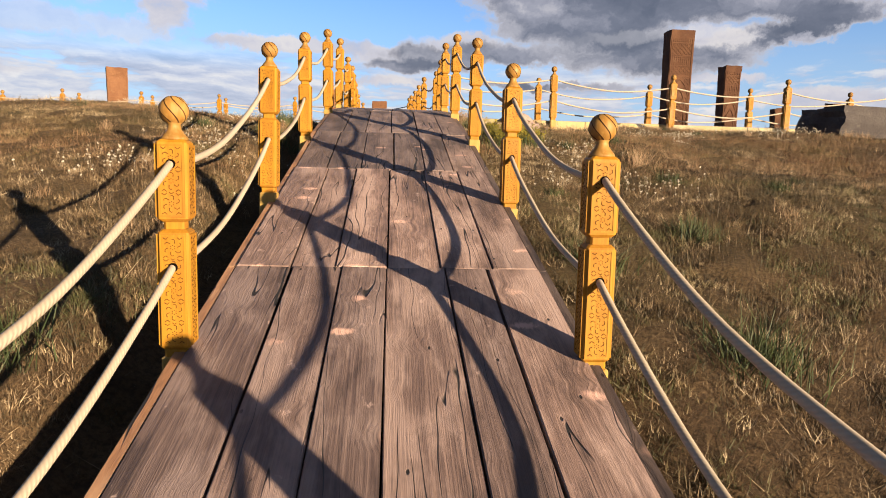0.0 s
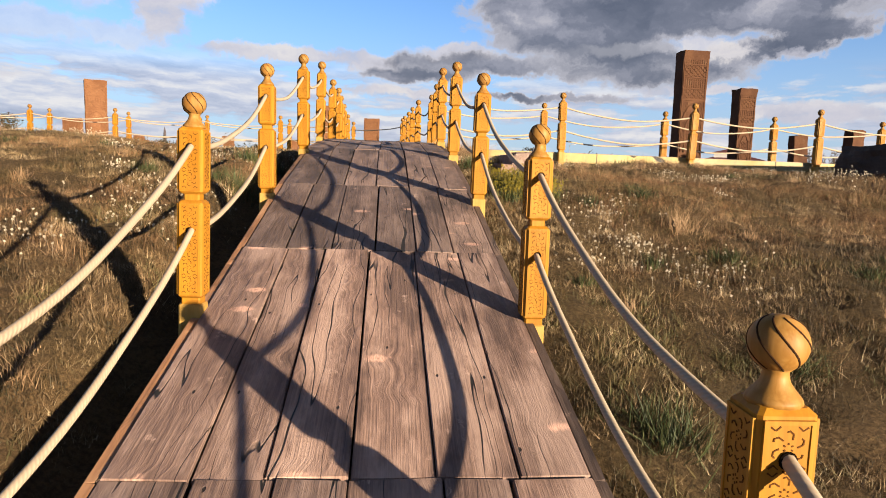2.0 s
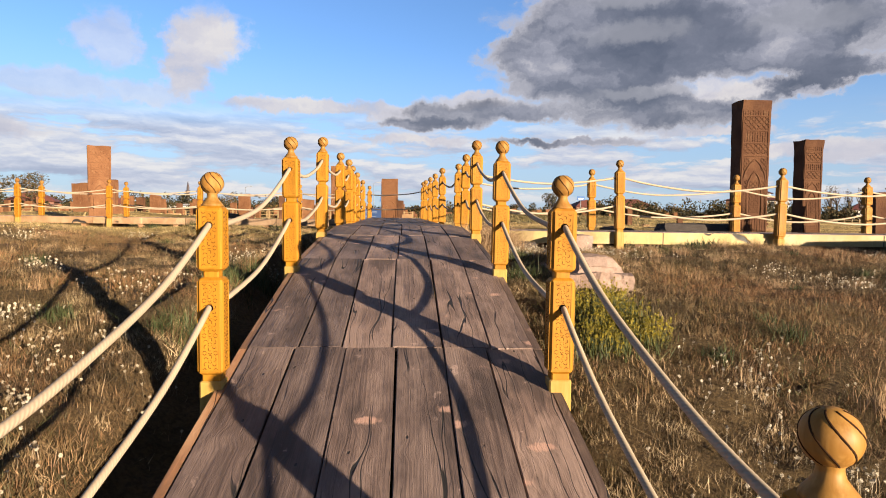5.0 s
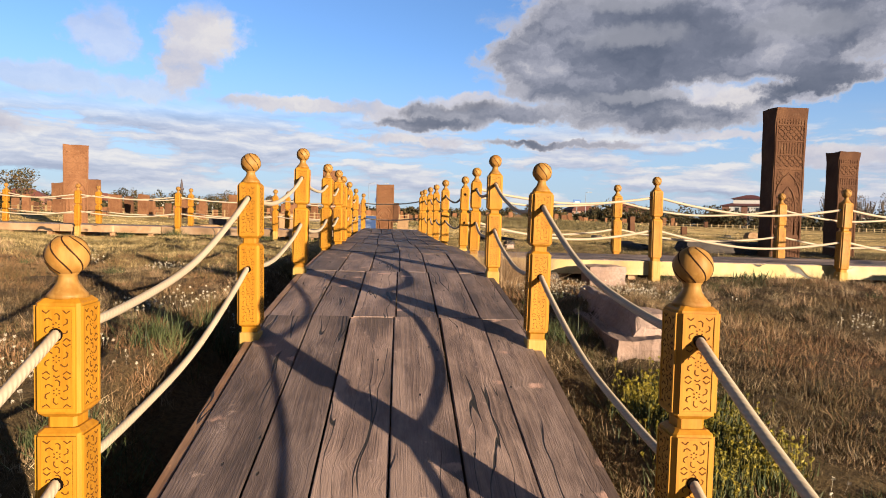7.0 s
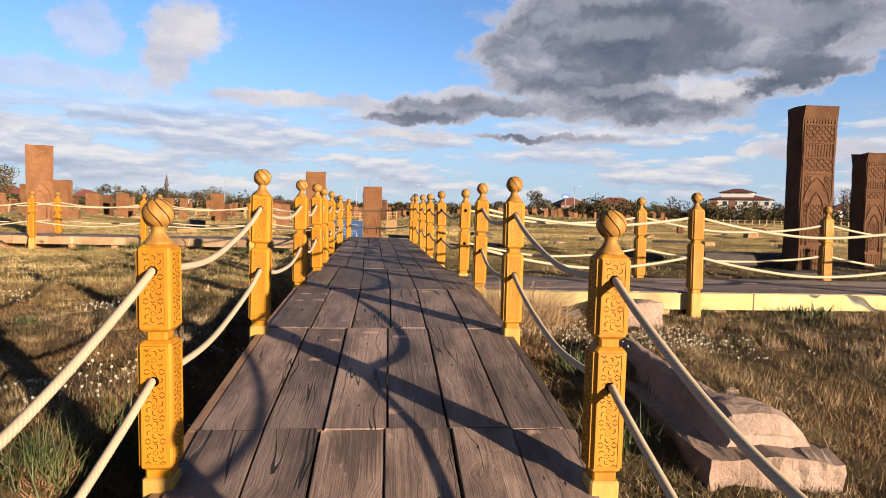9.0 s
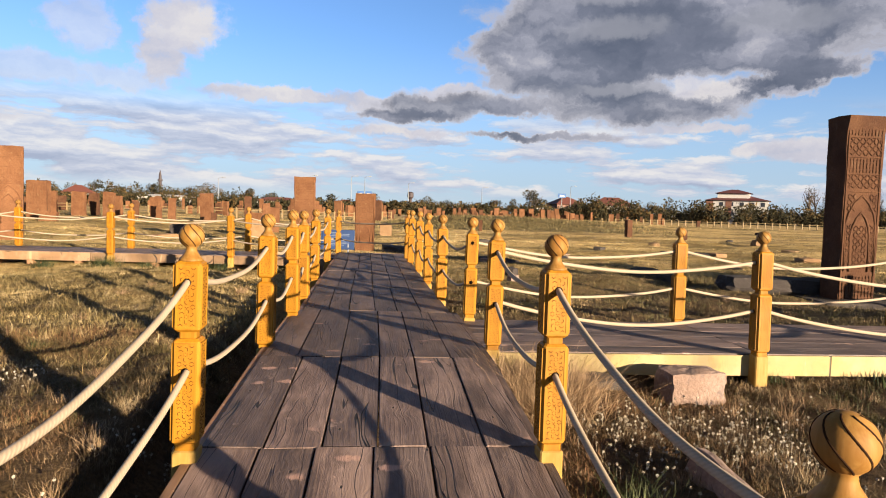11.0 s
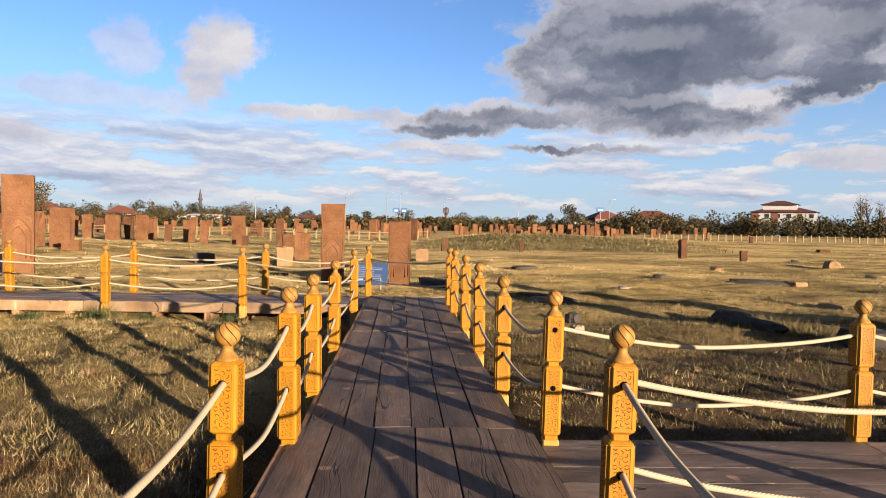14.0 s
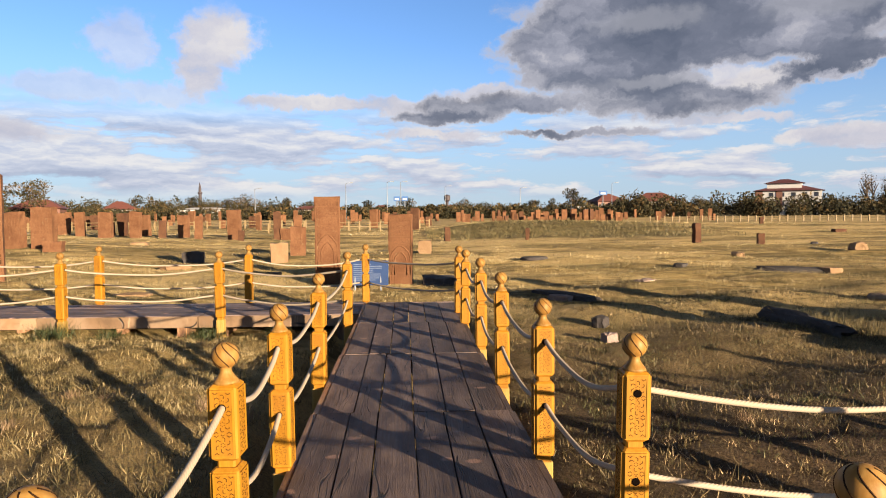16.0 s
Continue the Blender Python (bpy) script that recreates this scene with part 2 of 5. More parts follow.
# decking in three tones: planks darker from y 5, darkest from y 11
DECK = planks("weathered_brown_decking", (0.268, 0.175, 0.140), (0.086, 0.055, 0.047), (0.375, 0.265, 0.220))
MIDDECK = planks("mid_brown_decking", (0.180, 0.122, 0.103), (0.062, 0.043, 0.037), (0.250, 0.178, 0.150))
DARKDECK = planks("dark_brown_decking", (0.112, 0.073, 0.057), (0.040, 0.026, 0.021), (0.150, 0.103, 0.080))
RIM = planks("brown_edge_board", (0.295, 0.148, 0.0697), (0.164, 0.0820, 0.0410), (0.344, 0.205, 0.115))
FASCIA = planks("pale_yellow_board", (0.312, 0.242, 0.0902), (0.246, 0.176, 0.0615), (0.344, 0.279, 0.139))
TANBOARD = planks("tan_board", (0.221, 0.135, 0.0697), (0.148, 0.0861, 0.0426), (0.262, 0.18, 0.111))


def varnish(name, a, b):
    N = material(name, 0.6, 0.0, 0.22)
    g = N.noise(scaled(N, N.pos, (34.0, 34.0, 2.6)), 1.0, 5.0, 0.6, 0.8)
    s = N.noise(N.glob, 3.1, 4.0, 0.6)
    c = N.mix(N.smooth(g, 0.3, 0.72), a, b)
    c = N.mix(N.math("MULTIPLY", N.smooth(s, 0.5, 0.75), 0.45), c, (0.21, 0.080, 0.012))
    c = N.mix(1.0, c, N.mix(N.rand, (0.86, 0.84, 0.8), (1.06, 1.04, 1.0)), "MULTIPLY")
    return finish(N, c, g, 0.0015, 0.5, N.smooth(s, 0.3, 0.7, 0.50, 0.72))


POST = varnish("honey_varnished_wood", (0.235, 0.098, 0.004), (0.305, 0.143, 0.010))
BALL = varnish("turned_golden_wood", (0.197, 0.0943, 0.0180), (0.287, 0.16, 0.0451))
BASEW = varnish("bare_yellow_wood", (0.271, 0.164, 0.0369), (0.328, 0.221, 0.0697))
# near-black brown painted in for the shade inside the ball's swirl grooves
N = material("groove_shade_brown", 0.9, 0.0, 0.1)
GROOVE_SHADE = finish(N, N.mix(N.noise(N.pos, 60.0), (0.016, 0.0065, 0.0025), (0.030, 0.013, 0.005)))

# brown for the carving strips, the shade of the cuts put into colour
N = material("cut_shade_brown", 0.85, 0.0, 0.1)
CUT_SHADE = finish(N, N.mix(N.noise(N.pos, 60.0), (0.050, 0.018, 0.004), (0.085, 0.034, 0.007)))

# black that paints the darkness of a deep hole onto a flat disc
N = material("hole_shade_black", 1.0, 0.0, 0.0)
HOLE_SHADE = finish(N, N.mix(N.noise(N.pos, 90.0), (0.003, 0.002, 0.0015), (0.006, 0.004, 0.003)))

N = material("cream_braided_rope", 0.85)
tw = N.put("ShaderNodeTexWave", {"Vector": N.put("ShaderNodeUVMap").outputs[0], "Scale": 30.0, "Distortion": 0.6, "Detail": 1.0}, wave_type="BANDS", bands_direction="DIAGONAL").outputs["Fac"]
dirt = N.noise(N.glob, 7.0, 4.0)
ROPE = finish(N, N.mix(1.0, N.mix(dirt, (0.28, 0.215, 0.150), (0.38, 0.300, 0.215)), N.mix(tw, (0.91, 0.90, 0.89), (1, 1, 1)), "MULTIPLY"), tw, 0.0025, 0.45)


def stone(name, a, b, lichen, bumpy=0.02, scale=6.0):
    N = material(name, 0.92, 0.0, 0.2)
    at = N.vec("ADD", N.pos, N.put("ShaderNodeCombineXYZ", {0: N.math("MULTIPLY", N.rand, 53.0), 1: 0.0, 2: N.math("MULTIPLY", N.rand, 29.0)}).outputs[0])
    n1, n2 = N.noise(at, scale * 0.35, 5.0, 0.62), N.noise(at, scale * 6.0, 6.0, 0.7)
    c = N.mix(N.smooth(n1, 0.3, 0.7), a, b)
    c = N.mix(N.math("MULTIPLY", N.smooth(n2, 0.35, 0.7), 0.4), c, tuple(v * 0.45 for v in a))
    c = N.mix(N.math("MULTIPLY", N.smooth(N.noise(at, scale * 0.9, 6.0, 0.7), 0.58, 0.70), 0.6), c, lichen)
    return finish(N, c, n2, bumpy, 0.7)


TUFF = stone("red_brown_tuff", (0.112, 0.048, 0.022), (0.170, 0.080, 0.038), (0.20, 0.13, 0.070))
DARKTUFF = stone("dark_brown_tuff", (0.060, 0.026, 0.014), (0.098, 0.046, 0.023), (0.11, 0.066, 0.038))
BLOCK = stone("pale_pink_limestone", (0.216, 0.144, 0.112), (0.288, 0.208, 0.172), (0.0960, 0.0800, 0.0800))
BLACKROCK = stone("dark_lichened_rock", (0.0440, 0.0360, 0.0336), (0.066, 0.056, 0.050), (0.115, 0.10, 0.085))
SANDROCK = stone("sandy_stone", (0.20, 0.118, 0.060), (0.27, 0.170, 0.092), (0.17, 0.125, 0.080))

N = material("dry_meadow_soil", 0.95, 0.0, 0.15)
big, mid, tiny = N.noise(N.glob, 0.16, 5.0, 0.6), N.noise(N.glob, 1.4, 5.0, 0.62), N.noise(N.glob, 38.0, 6.0, 0.75)
far_bands = N.noise(scaled(N, N.glob, (0.07, 0.26, 1.0)), 1.0, 5.0, 0.6)
east, north, _up = N.put("ShaderNodeSeparateXYZ", {0: N.glob}).outputs
mown = N.smooth(N.math("SUBTRACT", north, N.smooth(east, -1.0, 1.5, 0.0, 4.5)), 11.5, 22.0)
c = N.mix(N.smooth(mid, 0.36, 0.64), (0.090, 0.055, 0.028), (0.170, 0.105, 0.052))
c = N.mix(N.math("MULTIPLY", mown, 0.85), c, N.mix(N.smooth(mid, 0.35, 0.65), (0.33, 0.215, 0.072), (0.60, 0.42, 0.155)))
c = N.mix(N.math("MULTIPLY", N.smooth(big, 0.44, 0.60), 0.45), c, (0.075, 0.060, 0.024))
wisps = N.noise(scaled(N, N.glob, (0.5, 1.5, 1.0)), 1.0, 8.0, 0.72)
c = N.mix(N.math("MULTIPLY", mown, N.math("MULTIPLY", N.smooth(wisps, 0.50, 0.42), 0.7)), c, (0.090, 0.072, 0.026))
c = N.mix(N.math("MULTIPLY", mown, N.math("MULTIPLY", N.smooth(far_bands, 0.47, 0.55), 0.8)), c, (0.66, 0.46, 0.19))
ragged = N.math("MULTIPLY", N.math("SUBTRACT", N.noise(N.glob, 0.25, 5.0, 0.65), 0.5), 14.0)
weedy = N.math("MULTIPLY", N.math("MULTIPLY", N.smooth(N.math("ADD", north, ragged), 52.0, 56.0), N.smooth(N.math("ADD", north, ragged), 74.0, 69.0)), N.math("MULTIPLY", N.smooth(N.math("ADD", east, ragged), 0.0, 3.0), N.smooth(N.math("ADD", east, ragged), 24.0, 17.0)))
c = N.mix(N.math("MULTIPLY", weedy, 0.85), c, N.mix(N.smooth(mid, 0.35, 0.65), (0.075, 0.060, 0.025), (0.14, 0.105, 0.045)))
c = N.mix(N.math("MULTIPLY", N.smooth(tiny, 0.40, 0.62), N.math("SUBTRACT", 0.62, N.math("MULTIPLY", mown, 0.35))), c, (0.030, 0.020, 0.010))
SOIL = finish(N, c, N.math("ADD", tiny, mid), 0.05, 0.9)


def blades(name, *stops, rough=0.6, green=0.0, streak=0.0, rust=0.0, size=1.0):
    N = material(name, rough, 0.0, 0.25)
    isl = N.put("ShaderNodeNewGeometry").outputs["Random Per Island"]
    patch = N.noise(N.glob, 1.5 / size, 5.0, 0.65)
    clump = N.noise(N.glob, 6.0 / size, 5.0, 0.65)
    f = N.math("ADD", N.math("ADD", N.math("MULTIPLY", isl, 0.42), N.smooth(clump, 0.38, 0.64, -0.14, 0.46)), N.smooth(patch, 0.36, 0.64, -0.12, 0.32), clamp=True)
    c = N.ramp(f, *stops)
    if green:
        lush = N.math("MULTIPLY", N.smooth(N.noise(N.glob, 0.9, 5.0, 0.65), 0.48, 0.60), green)
        c = N.mix(N.math("MULTIPLY", lush, N.smooth(isl, 0.85, 0.5)), c, (0.074, 0.078, 0.026))
    if rust:
        dry = N.math("MULTIPLY", N.smooth(N.noise(N.glob, 0.45, 5.0, 0.65), 0.44, 0.58), N.smooth(N.put("ShaderNodeSeparateXYZ", {0: N.glob}).outputs[1], 3.0, 9.0, 0.05, 1.0))
        c = N.mix(N.math("MULTIPLY", N.math("MULTIPLY", dry, rust), N.smooth(isl, 0.1, 0.4)), c, N.mix(isl, (0.085, 0.036, 0.016), (0.25, 0.125, 0.058)))
    if streak:
        long = N.noise(scaled(N, N.glob, (0.11, 0.36, 1.0)), 1.0, 7.0, 0.68)
        c = N.mix(N.math("MULTIPLY", N.smooth(long, 0.52, 0.43), streak), c, (0.075, 0.060, 0.022))
        short = N.noise(scaled(N, N.glob, (0.5, 1.3, 1.0)), 1.0, 6.0, 0.7)
        c = N.mix(N.math("MULTIPLY", N.smooth(short, 0.53, 0.42), streak), c, (0.060, 0.045, 0.018))
    return finish(N, c)


DRYGRASS = blades("dry_grass", (0.0, (0.0221, 0.0177, 0.00822)), (0.24, (0.0542, 0.0365, 0.0177)), (0.48, (0.104, 0.0663, 0.0341)), (0.72, (0.176, 0.12, 0.0634)), (1.0, (0.362, 0.276, 0.17)), green=0.75, streak=0.25, rust=0.8)
TURF = blades("short_autumn_turf", (0.0, (0.023, 0.0192, 0.00741)), (0.24, (0.0597, 0.0452, 0.0161)), (0.48, (0.113, 0.0792, 0.0296)), (0.72, (0.218, 0.149, 0.0642)), (1.0, (0.459, 0.322, 0.173)), green=0.8, streak=0.5)
STRAWTURF = blades("straw_coloured_turf", (0.0, (0.0516, 0.0393, 0.014)), (0.22, (0.134, 0.0952, 0.0367)), (0.45, (0.248, 0.176, 0.0711)), (0.7, (0.372, 0.274, 0.124)), (1.0, (0.537, 0.414, 0.226)), green=0.3, streak=0.4)
FARGRASS = blades("mown_straw_grass", (0.0, (0.139, 0.102, 0.0384)), (0.25, (0.313, 0.21, 0.084)), (0.55, (0.522, 0.364, 0.162)), (1.0, (0.645, 0.557, 0.288)), streak=0.9)
BANKWEED = blades("dark_bank_weeds", (0.0, (0.050, 0.042, 0.016)), (0.5, (0.095, 0.076, 0.030)), (1.0, (0.20, 0.145, 0.062)))
GREENGRASS = blades("green_grass", (0.0, (0.0216, 0.0302, 0.0094)), (0.5, (0.0374, 0.0475, 0.0151)), (1.0, (0.0684, 0.0756, 0.0288)))
STRAW = blades("pale_straw", (0.0, (0.165, 0.100, 0.052)), (1.0, (0.32, 0.215, 0.125)))
SEED = blades("cream_seed_heads", (0.0, (0.21, 0.17, 0.12)), (1.0, (0.42, 0.37, 0.29)))
YELLOWFLOWER = blades("yellow_flower_heads", (0.0, (0.101, 0.0864, 0.0086)), (1.0, (0.216, 0.166, 0.0158)))
LEAVES = blades("autumn_leaves", (0.0, (0.013, 0.013, 0.006)), (0.45, (0.030, 0.026, 0.010)), (0.75, (0.060, 0.042, 0.015)), (1.0, (0.125, 0.072, 0.024)), rough=0.9, size=14.0)
BAREWOOD = blades("grey_brown_bark", (0.0, (0.06, 0.045, 0.035)), (1.0, (0.11, 0.085, 0.065)), rough=0.9)


def plain(name, a, b=None, rough=0.7, scale=4.0, metal=0.0):
    N = material(name, rough, metal)
    b = b or tuple(v * 0.8 for v in a)
    n = N.noise(N.pos, scale, 5.0, 0.65)
    return finish(N, N.mix(N.smooth(n, 0.35, 0.7), a, b), n, 0.003, 0.3)


WHITEWALL = plain("white_render", (0.46, 0.44, 0.42), (0.38, 0.36, 0.34))
BROWNWALL = plain("terracotta_render", (0.152, 0.0680, 0.0440), (0.12, 0.0520, 0.0336))
ROOFRED = plain("dark_red_roof", (0.104, 0.0240, 0.0224), (0.0720, 0.0192, 0.0192))
ROOFTILE = plain("rust_roof", (0.12, 0.0384, 0.0256), (0.0880, 0.0272, 0.0208))
WINDOW = plain("dark_window_glass", (0.03, 0.035, 0.045), (0.02, 0.02, 0.03), 0.15)
BLUE = plain("blue_sign_face", (0.014, 0.036, 0.105), (0.011, 0.030, 0.090), 0.5)
PALEINK = plain("pale_sign_lettering", (0.128, 0.16, 0.232))
STEEL = plain("grey_painted_steel", (0.20, 0.21, 0.23), (0.15, 0.16, 0.18), 0.45)
SIGNBLUE = plain("bright_blue_sign", (0.035, 0.10, 0.26))
MINARET = plain("dark_minaret_stone", (0.045, 0.032, 0.034), (0.03, 0.022, 0.026))
FARPOST = plain("weathered_yellow_fence", (0.208, 0.144, 0.0640), (0.16, 0.108, 0.0480))

# ---- mesh helpers ----


def mesh_of(bm, name, mat_, smooth=False):
    me = bpy.data.meshes.new(name)
    bm.to_mesh(me)
    bm.free()
    me.materials.append(mat_)
    if smooth:
        me.polygons.foreach_set("use_smooth", [True] * len(me.polygons))
    return me


def part(name, bm, mat_, parent, label="", smooth=False, kind=""):
    me = bm if isinstance(bm, bpy.types.Mesh) else mesh_of(bm, name, mat_, smooth)
    ob = new(name, me)
    ob.parent = parent
    return tagged(ob, label, kind=kind)


def thing(name, label, category, group="", kind="", at=(0, 0, 0), turn=0.0):
    ob = new(name)
    ob.matrix_world = pose(*at, 0, 0, turn)
    return tagged(ob, label, category, group, kind)


def box(x0, x1, y0, y1, z0, z1, bevel=0.0, bm=None):
    b = bmesh.new()
    bmesh.ops.create_cube(b, size=1, matrix=Matrix.LocRotScale(((x0 + x1) / 2, (y0 + y1) / 2, (z0 + z1) / 2), None, (x1 - x0, y1 - y0, z1 - z0)))
    if bevel:
        bmesh.ops.bevel(b, geom=b.edges[:], offset=bevel, segments=2, affect="EDGES", profile=0.6)
    if bm is None:
        return b
    tmp = bpy.data.meshes.new("tmp")
    b.to_mesh(tmp)
    b.free()
    bm.from_mesh(tmp)
    bpy.data.meshes.remove(tmp)
    return bm


def lathe(profile, segs=20, bm=None):
    """A turned body from (radius, height) pairs."""
    b = bm or bmesh.new()
    rings = [[b.verts.new((r * math.cos(2 * math.pi * i / segs), r * math.sin(2 * math.pi * i / segs), z)) for i in range(segs)] for r, z in profile]
    for a, c in zip(rings, rings[1:]):
        for i in range(segs):
            b.faces.new((a[i], a[(i + 1) % segs], c[(i + 1) % segs], c[i]))
    b.faces.new(rings[0][::-1])
    b.faces.new(rings[-1])
    return b


def tube(pts, r, segs=8, bm=None, uv=False, taper=1.0):
    b = bm or bmesh.new()
    lay = (b.loops.layers.uv.get("UVMap") or b.loops.layers.uv.new("UVMap")) if uv else None
    rings, run, dist = [], 0.0, []
    for i, p in enumerate(pts):
        a, c = pts[max(0, i - 1)], pts[min(len(pts) - 1, i + 1)]
        q = (Vector(c) - Vector(a)).to_track_quat("Z", "Y")
        rr = r * (1 + (taper - 1) * i / (len(pts) - 1))
        rings.append([b.verts.new(Vector(p) + q @ Vector((rr * math.cos(2 * math.pi * k / segs), rr * math.sin(2 * math.pi * k / segs), 0))) for k in range(segs)])
        if i:
            run += (Vector(p) - Vector(pts[i - 1])).length
        dist.append(run)
    for j in range(len(rings) - 1):
        for k in range(segs):
            f = b.faces.new((rings[j][k], rings[j][(k + 1) % segs], rings[j + 1][(k + 1) % segs], rings[j + 1][k]))
            f.smooth = True
            if lay:
                for lp, (u, v) in zip(f.loops, ((dist[j], k / segs * 0.1), (dist[j], (k + 1) / segs * 0.1), (dist[j + 1], (k + 1) / segs * 0.1), (dist[j + 1], k / segs * 0.1))):
                    lp[lay].uv = (u, v)
    b.faces.new(rings[0][::-1])
    b.faces.new(rings[-1])
    return b


def soup(name, verts, faces, mat_):
    """A mesh from numpy arrays of triangle or quad corners."""
    me = bpy.data.meshes.new(name)
    k = faces.shape[1]
    me.vertices.add(len(verts))
    me.vertices.foreach_set("co", verts.astype(np.float32).ravel())
    me.loops.add(faces.size)
    me.loops.foreach_set("vertex_index", faces.astype(np.int32).ravel())
    me.polygons.add(len(faces))
    me.polygons.foreach_set("loop_start", np.arange(0, faces.size, k, dtype=np.int32))
    me.update(calc_edges=True)
    me.materials.append(mat_)
    return me


# ---- ground ----
GY = [-400, -40, -8, -3, 0, 2, 4.2, 6.3, 8.3, 10.3, 12.3, 16, 25, 3000]
GZ = [-1.7, -1.6, -1.3, -0.55, 0.16, 0.66, 1.17, 1.66, 2.04, 2.18, 2.28, 2.29, 2.30, 2.28]


def ground_z(x, y):
    """Height of the ground, for numbers or arrays."""
    x, y = np.asarray(x, float), np.asarray(y, float)
    z = np.interp(y, GY, GZ) * 0.5 + 0.25 * (np.interp(y - 0.8, GY, GZ) + np.interp(y + 0.8, GY, GZ))
    z = z + 0.22 * np.exp(-((x + 7.5) ** 2 + (y - 8.5) ** 2) / 26.0)
    z = z + 0.03 * np.exp(-((x - 6) ** 2 / 14 + (y - 9.5) ** 2 / 5))
    away = np.clip((np.abs(x) - 1.0) / 2.0, 0, 1)
    z = z + away * 0.05 * (np.sin(1.3 * x + 0.7 * y) + np.sin(2.1 * y - 0.9 * x + 1.0) * 0.7) * np.clip(1.6 - np.abs(y - 6) / 30, 0.2, 1)
    hump = 1 / (1 + np.exp(-(x - 3.5) / 1.6)) * (0.45 + 0.55 / (1 + np.exp((x - 22) / 4.0))) / (1 + np.exp((x - 78) / 9.0))
    past = y - 69 - 0.10 * x
    z = z + 0.98 * hump * np.exp(-(past / np.where(past < 0, 9.0, 24.0)) ** 2)
    z = z + 0.11 * np.exp(-((x - 2.05) / 0.36) ** 4 - ((y - 9.8) / 0.8) ** 4)
    z = z + 0.50 * np.exp(-((x + 17) ** 2 / 34 + (y - 40) ** 2 / 44))
    z = z + 0.026 * np.clip((y - 24) / 8, 0, 1) * np.clip(1.6 - y / 110, 0, 1) * (np.sin(0.9 * x + 1.7 * y) + np.sin(2.3 * y - 0.6 * x + 1) + 0.6 * np.sin(3.1 * y + 1.2 * x) + 1.4 * np.sin(0.55 * y + 0.21 * x))
    z = z - 0.26 * np.exp(-((x + 1.05) / 0.32) ** 4) * np.clip((21.3 - y) / 0.4, 0, 1)
    z = z - 0.22 * np.exp(-(x / 0.72) ** 4) * np.clip((24 - y) / 2, 0, 1)
    return z


def axis(a, b, near, lo, hi):
    """Steps that are fine between lo and hi and grow outside."""
    out, v, s = [], lo, near
    while v < hi:
        out.append(v)
        v += near
    s = near
    while v < b:
        out.append(v)
        s *= 1.035
        v += s
    out.append(b)
    s, v = near, lo - near
    while v > a:
        out.insert(0, v)
        s *= 1.035
        v -= s
    out.insert(0, a)
    return np.array(out)


gx, gy = axis(-3000, 3000, 0.16, -9, 11), axis(-400, 3000, 0.16, -3, 26)
X, Y = np.meshgrid(gx, gy)
Z = ground_z(X, Y)
rough = (np.sin(7.3 * X + 3.1 * Y) * np.sin(5.7 * Y - 2.3 * X) + np.random.default_rng(3).normal(0, 0.9, X.shape)) * np.where(Y > 13, 0.009, 0.016)
Z = Z + rough * (np.abs(X) < 12) * (Y > -4) * (Y < 28)
nx, ny = len(gx), len(gy)
idx = np.arange(nx * ny).reshape(ny, nx)
quads = np.stack([idx[:-1, :-1], idx[:-1, 1:], idx[1:, 1:], idx[1:, :-1]], -1).reshape(-1, 4)
gm = soup("ground", np.stack([X, Y, Z], -1).reshape(-1, 3), quads, SOIL)
gm.polygons.foreach_set("use_smooth", [True] * len(gm.polygons))
tagged(new("ground", gm), "dry autumn meadow ground of soil and short grass", "ground", kind="structure")

# ---- boardwalk ----
JOINT = [-3.3, -1.2, 0.85, 2.95, 5.12, 6.75, 8.72, 10.36, 11.92, 14.0, 15.95, 17.95, 19.8, 21.6]
LEVEL = [-0.43, 0.07, 0.555, 1.045, 1.545, 1.925, 2.305, 2.465, 2.553, 2.562, 2.580, 2.600, 2.625, 2.65]


def deck_z(y):
    return float(np.interp(y, JOINT, LEVEL))


def middle(y):
    return float(np.interp(y, [-10, 12.5, 14.0, 15.95, 21.6], [0.0, 0.0, -0.03, -0.09, -0.20]))


def plank_mesh(name, w, l, t, mat_, rng, bevel=0.004):
    """One sawn plank along y, corners eased, ends a little out of square."""
    b = box(-w / 2, w / 2, 0, l, -t, 0)
    bmesh.ops.bevel(b, geom=[e for e in b.edges if abs(e.verts[0].co.y - e.verts[1].co.y) > 0.1 and e.verts[0].co.z > -0.01], offset=bevel, segments=2, affect="EDGES")
    skew = rng.uniform(-0.012, 0.012)
    for v in b.verts:
        v.co.y += v.co.x / w * skew
    return mesh_of(b, name, mat_)


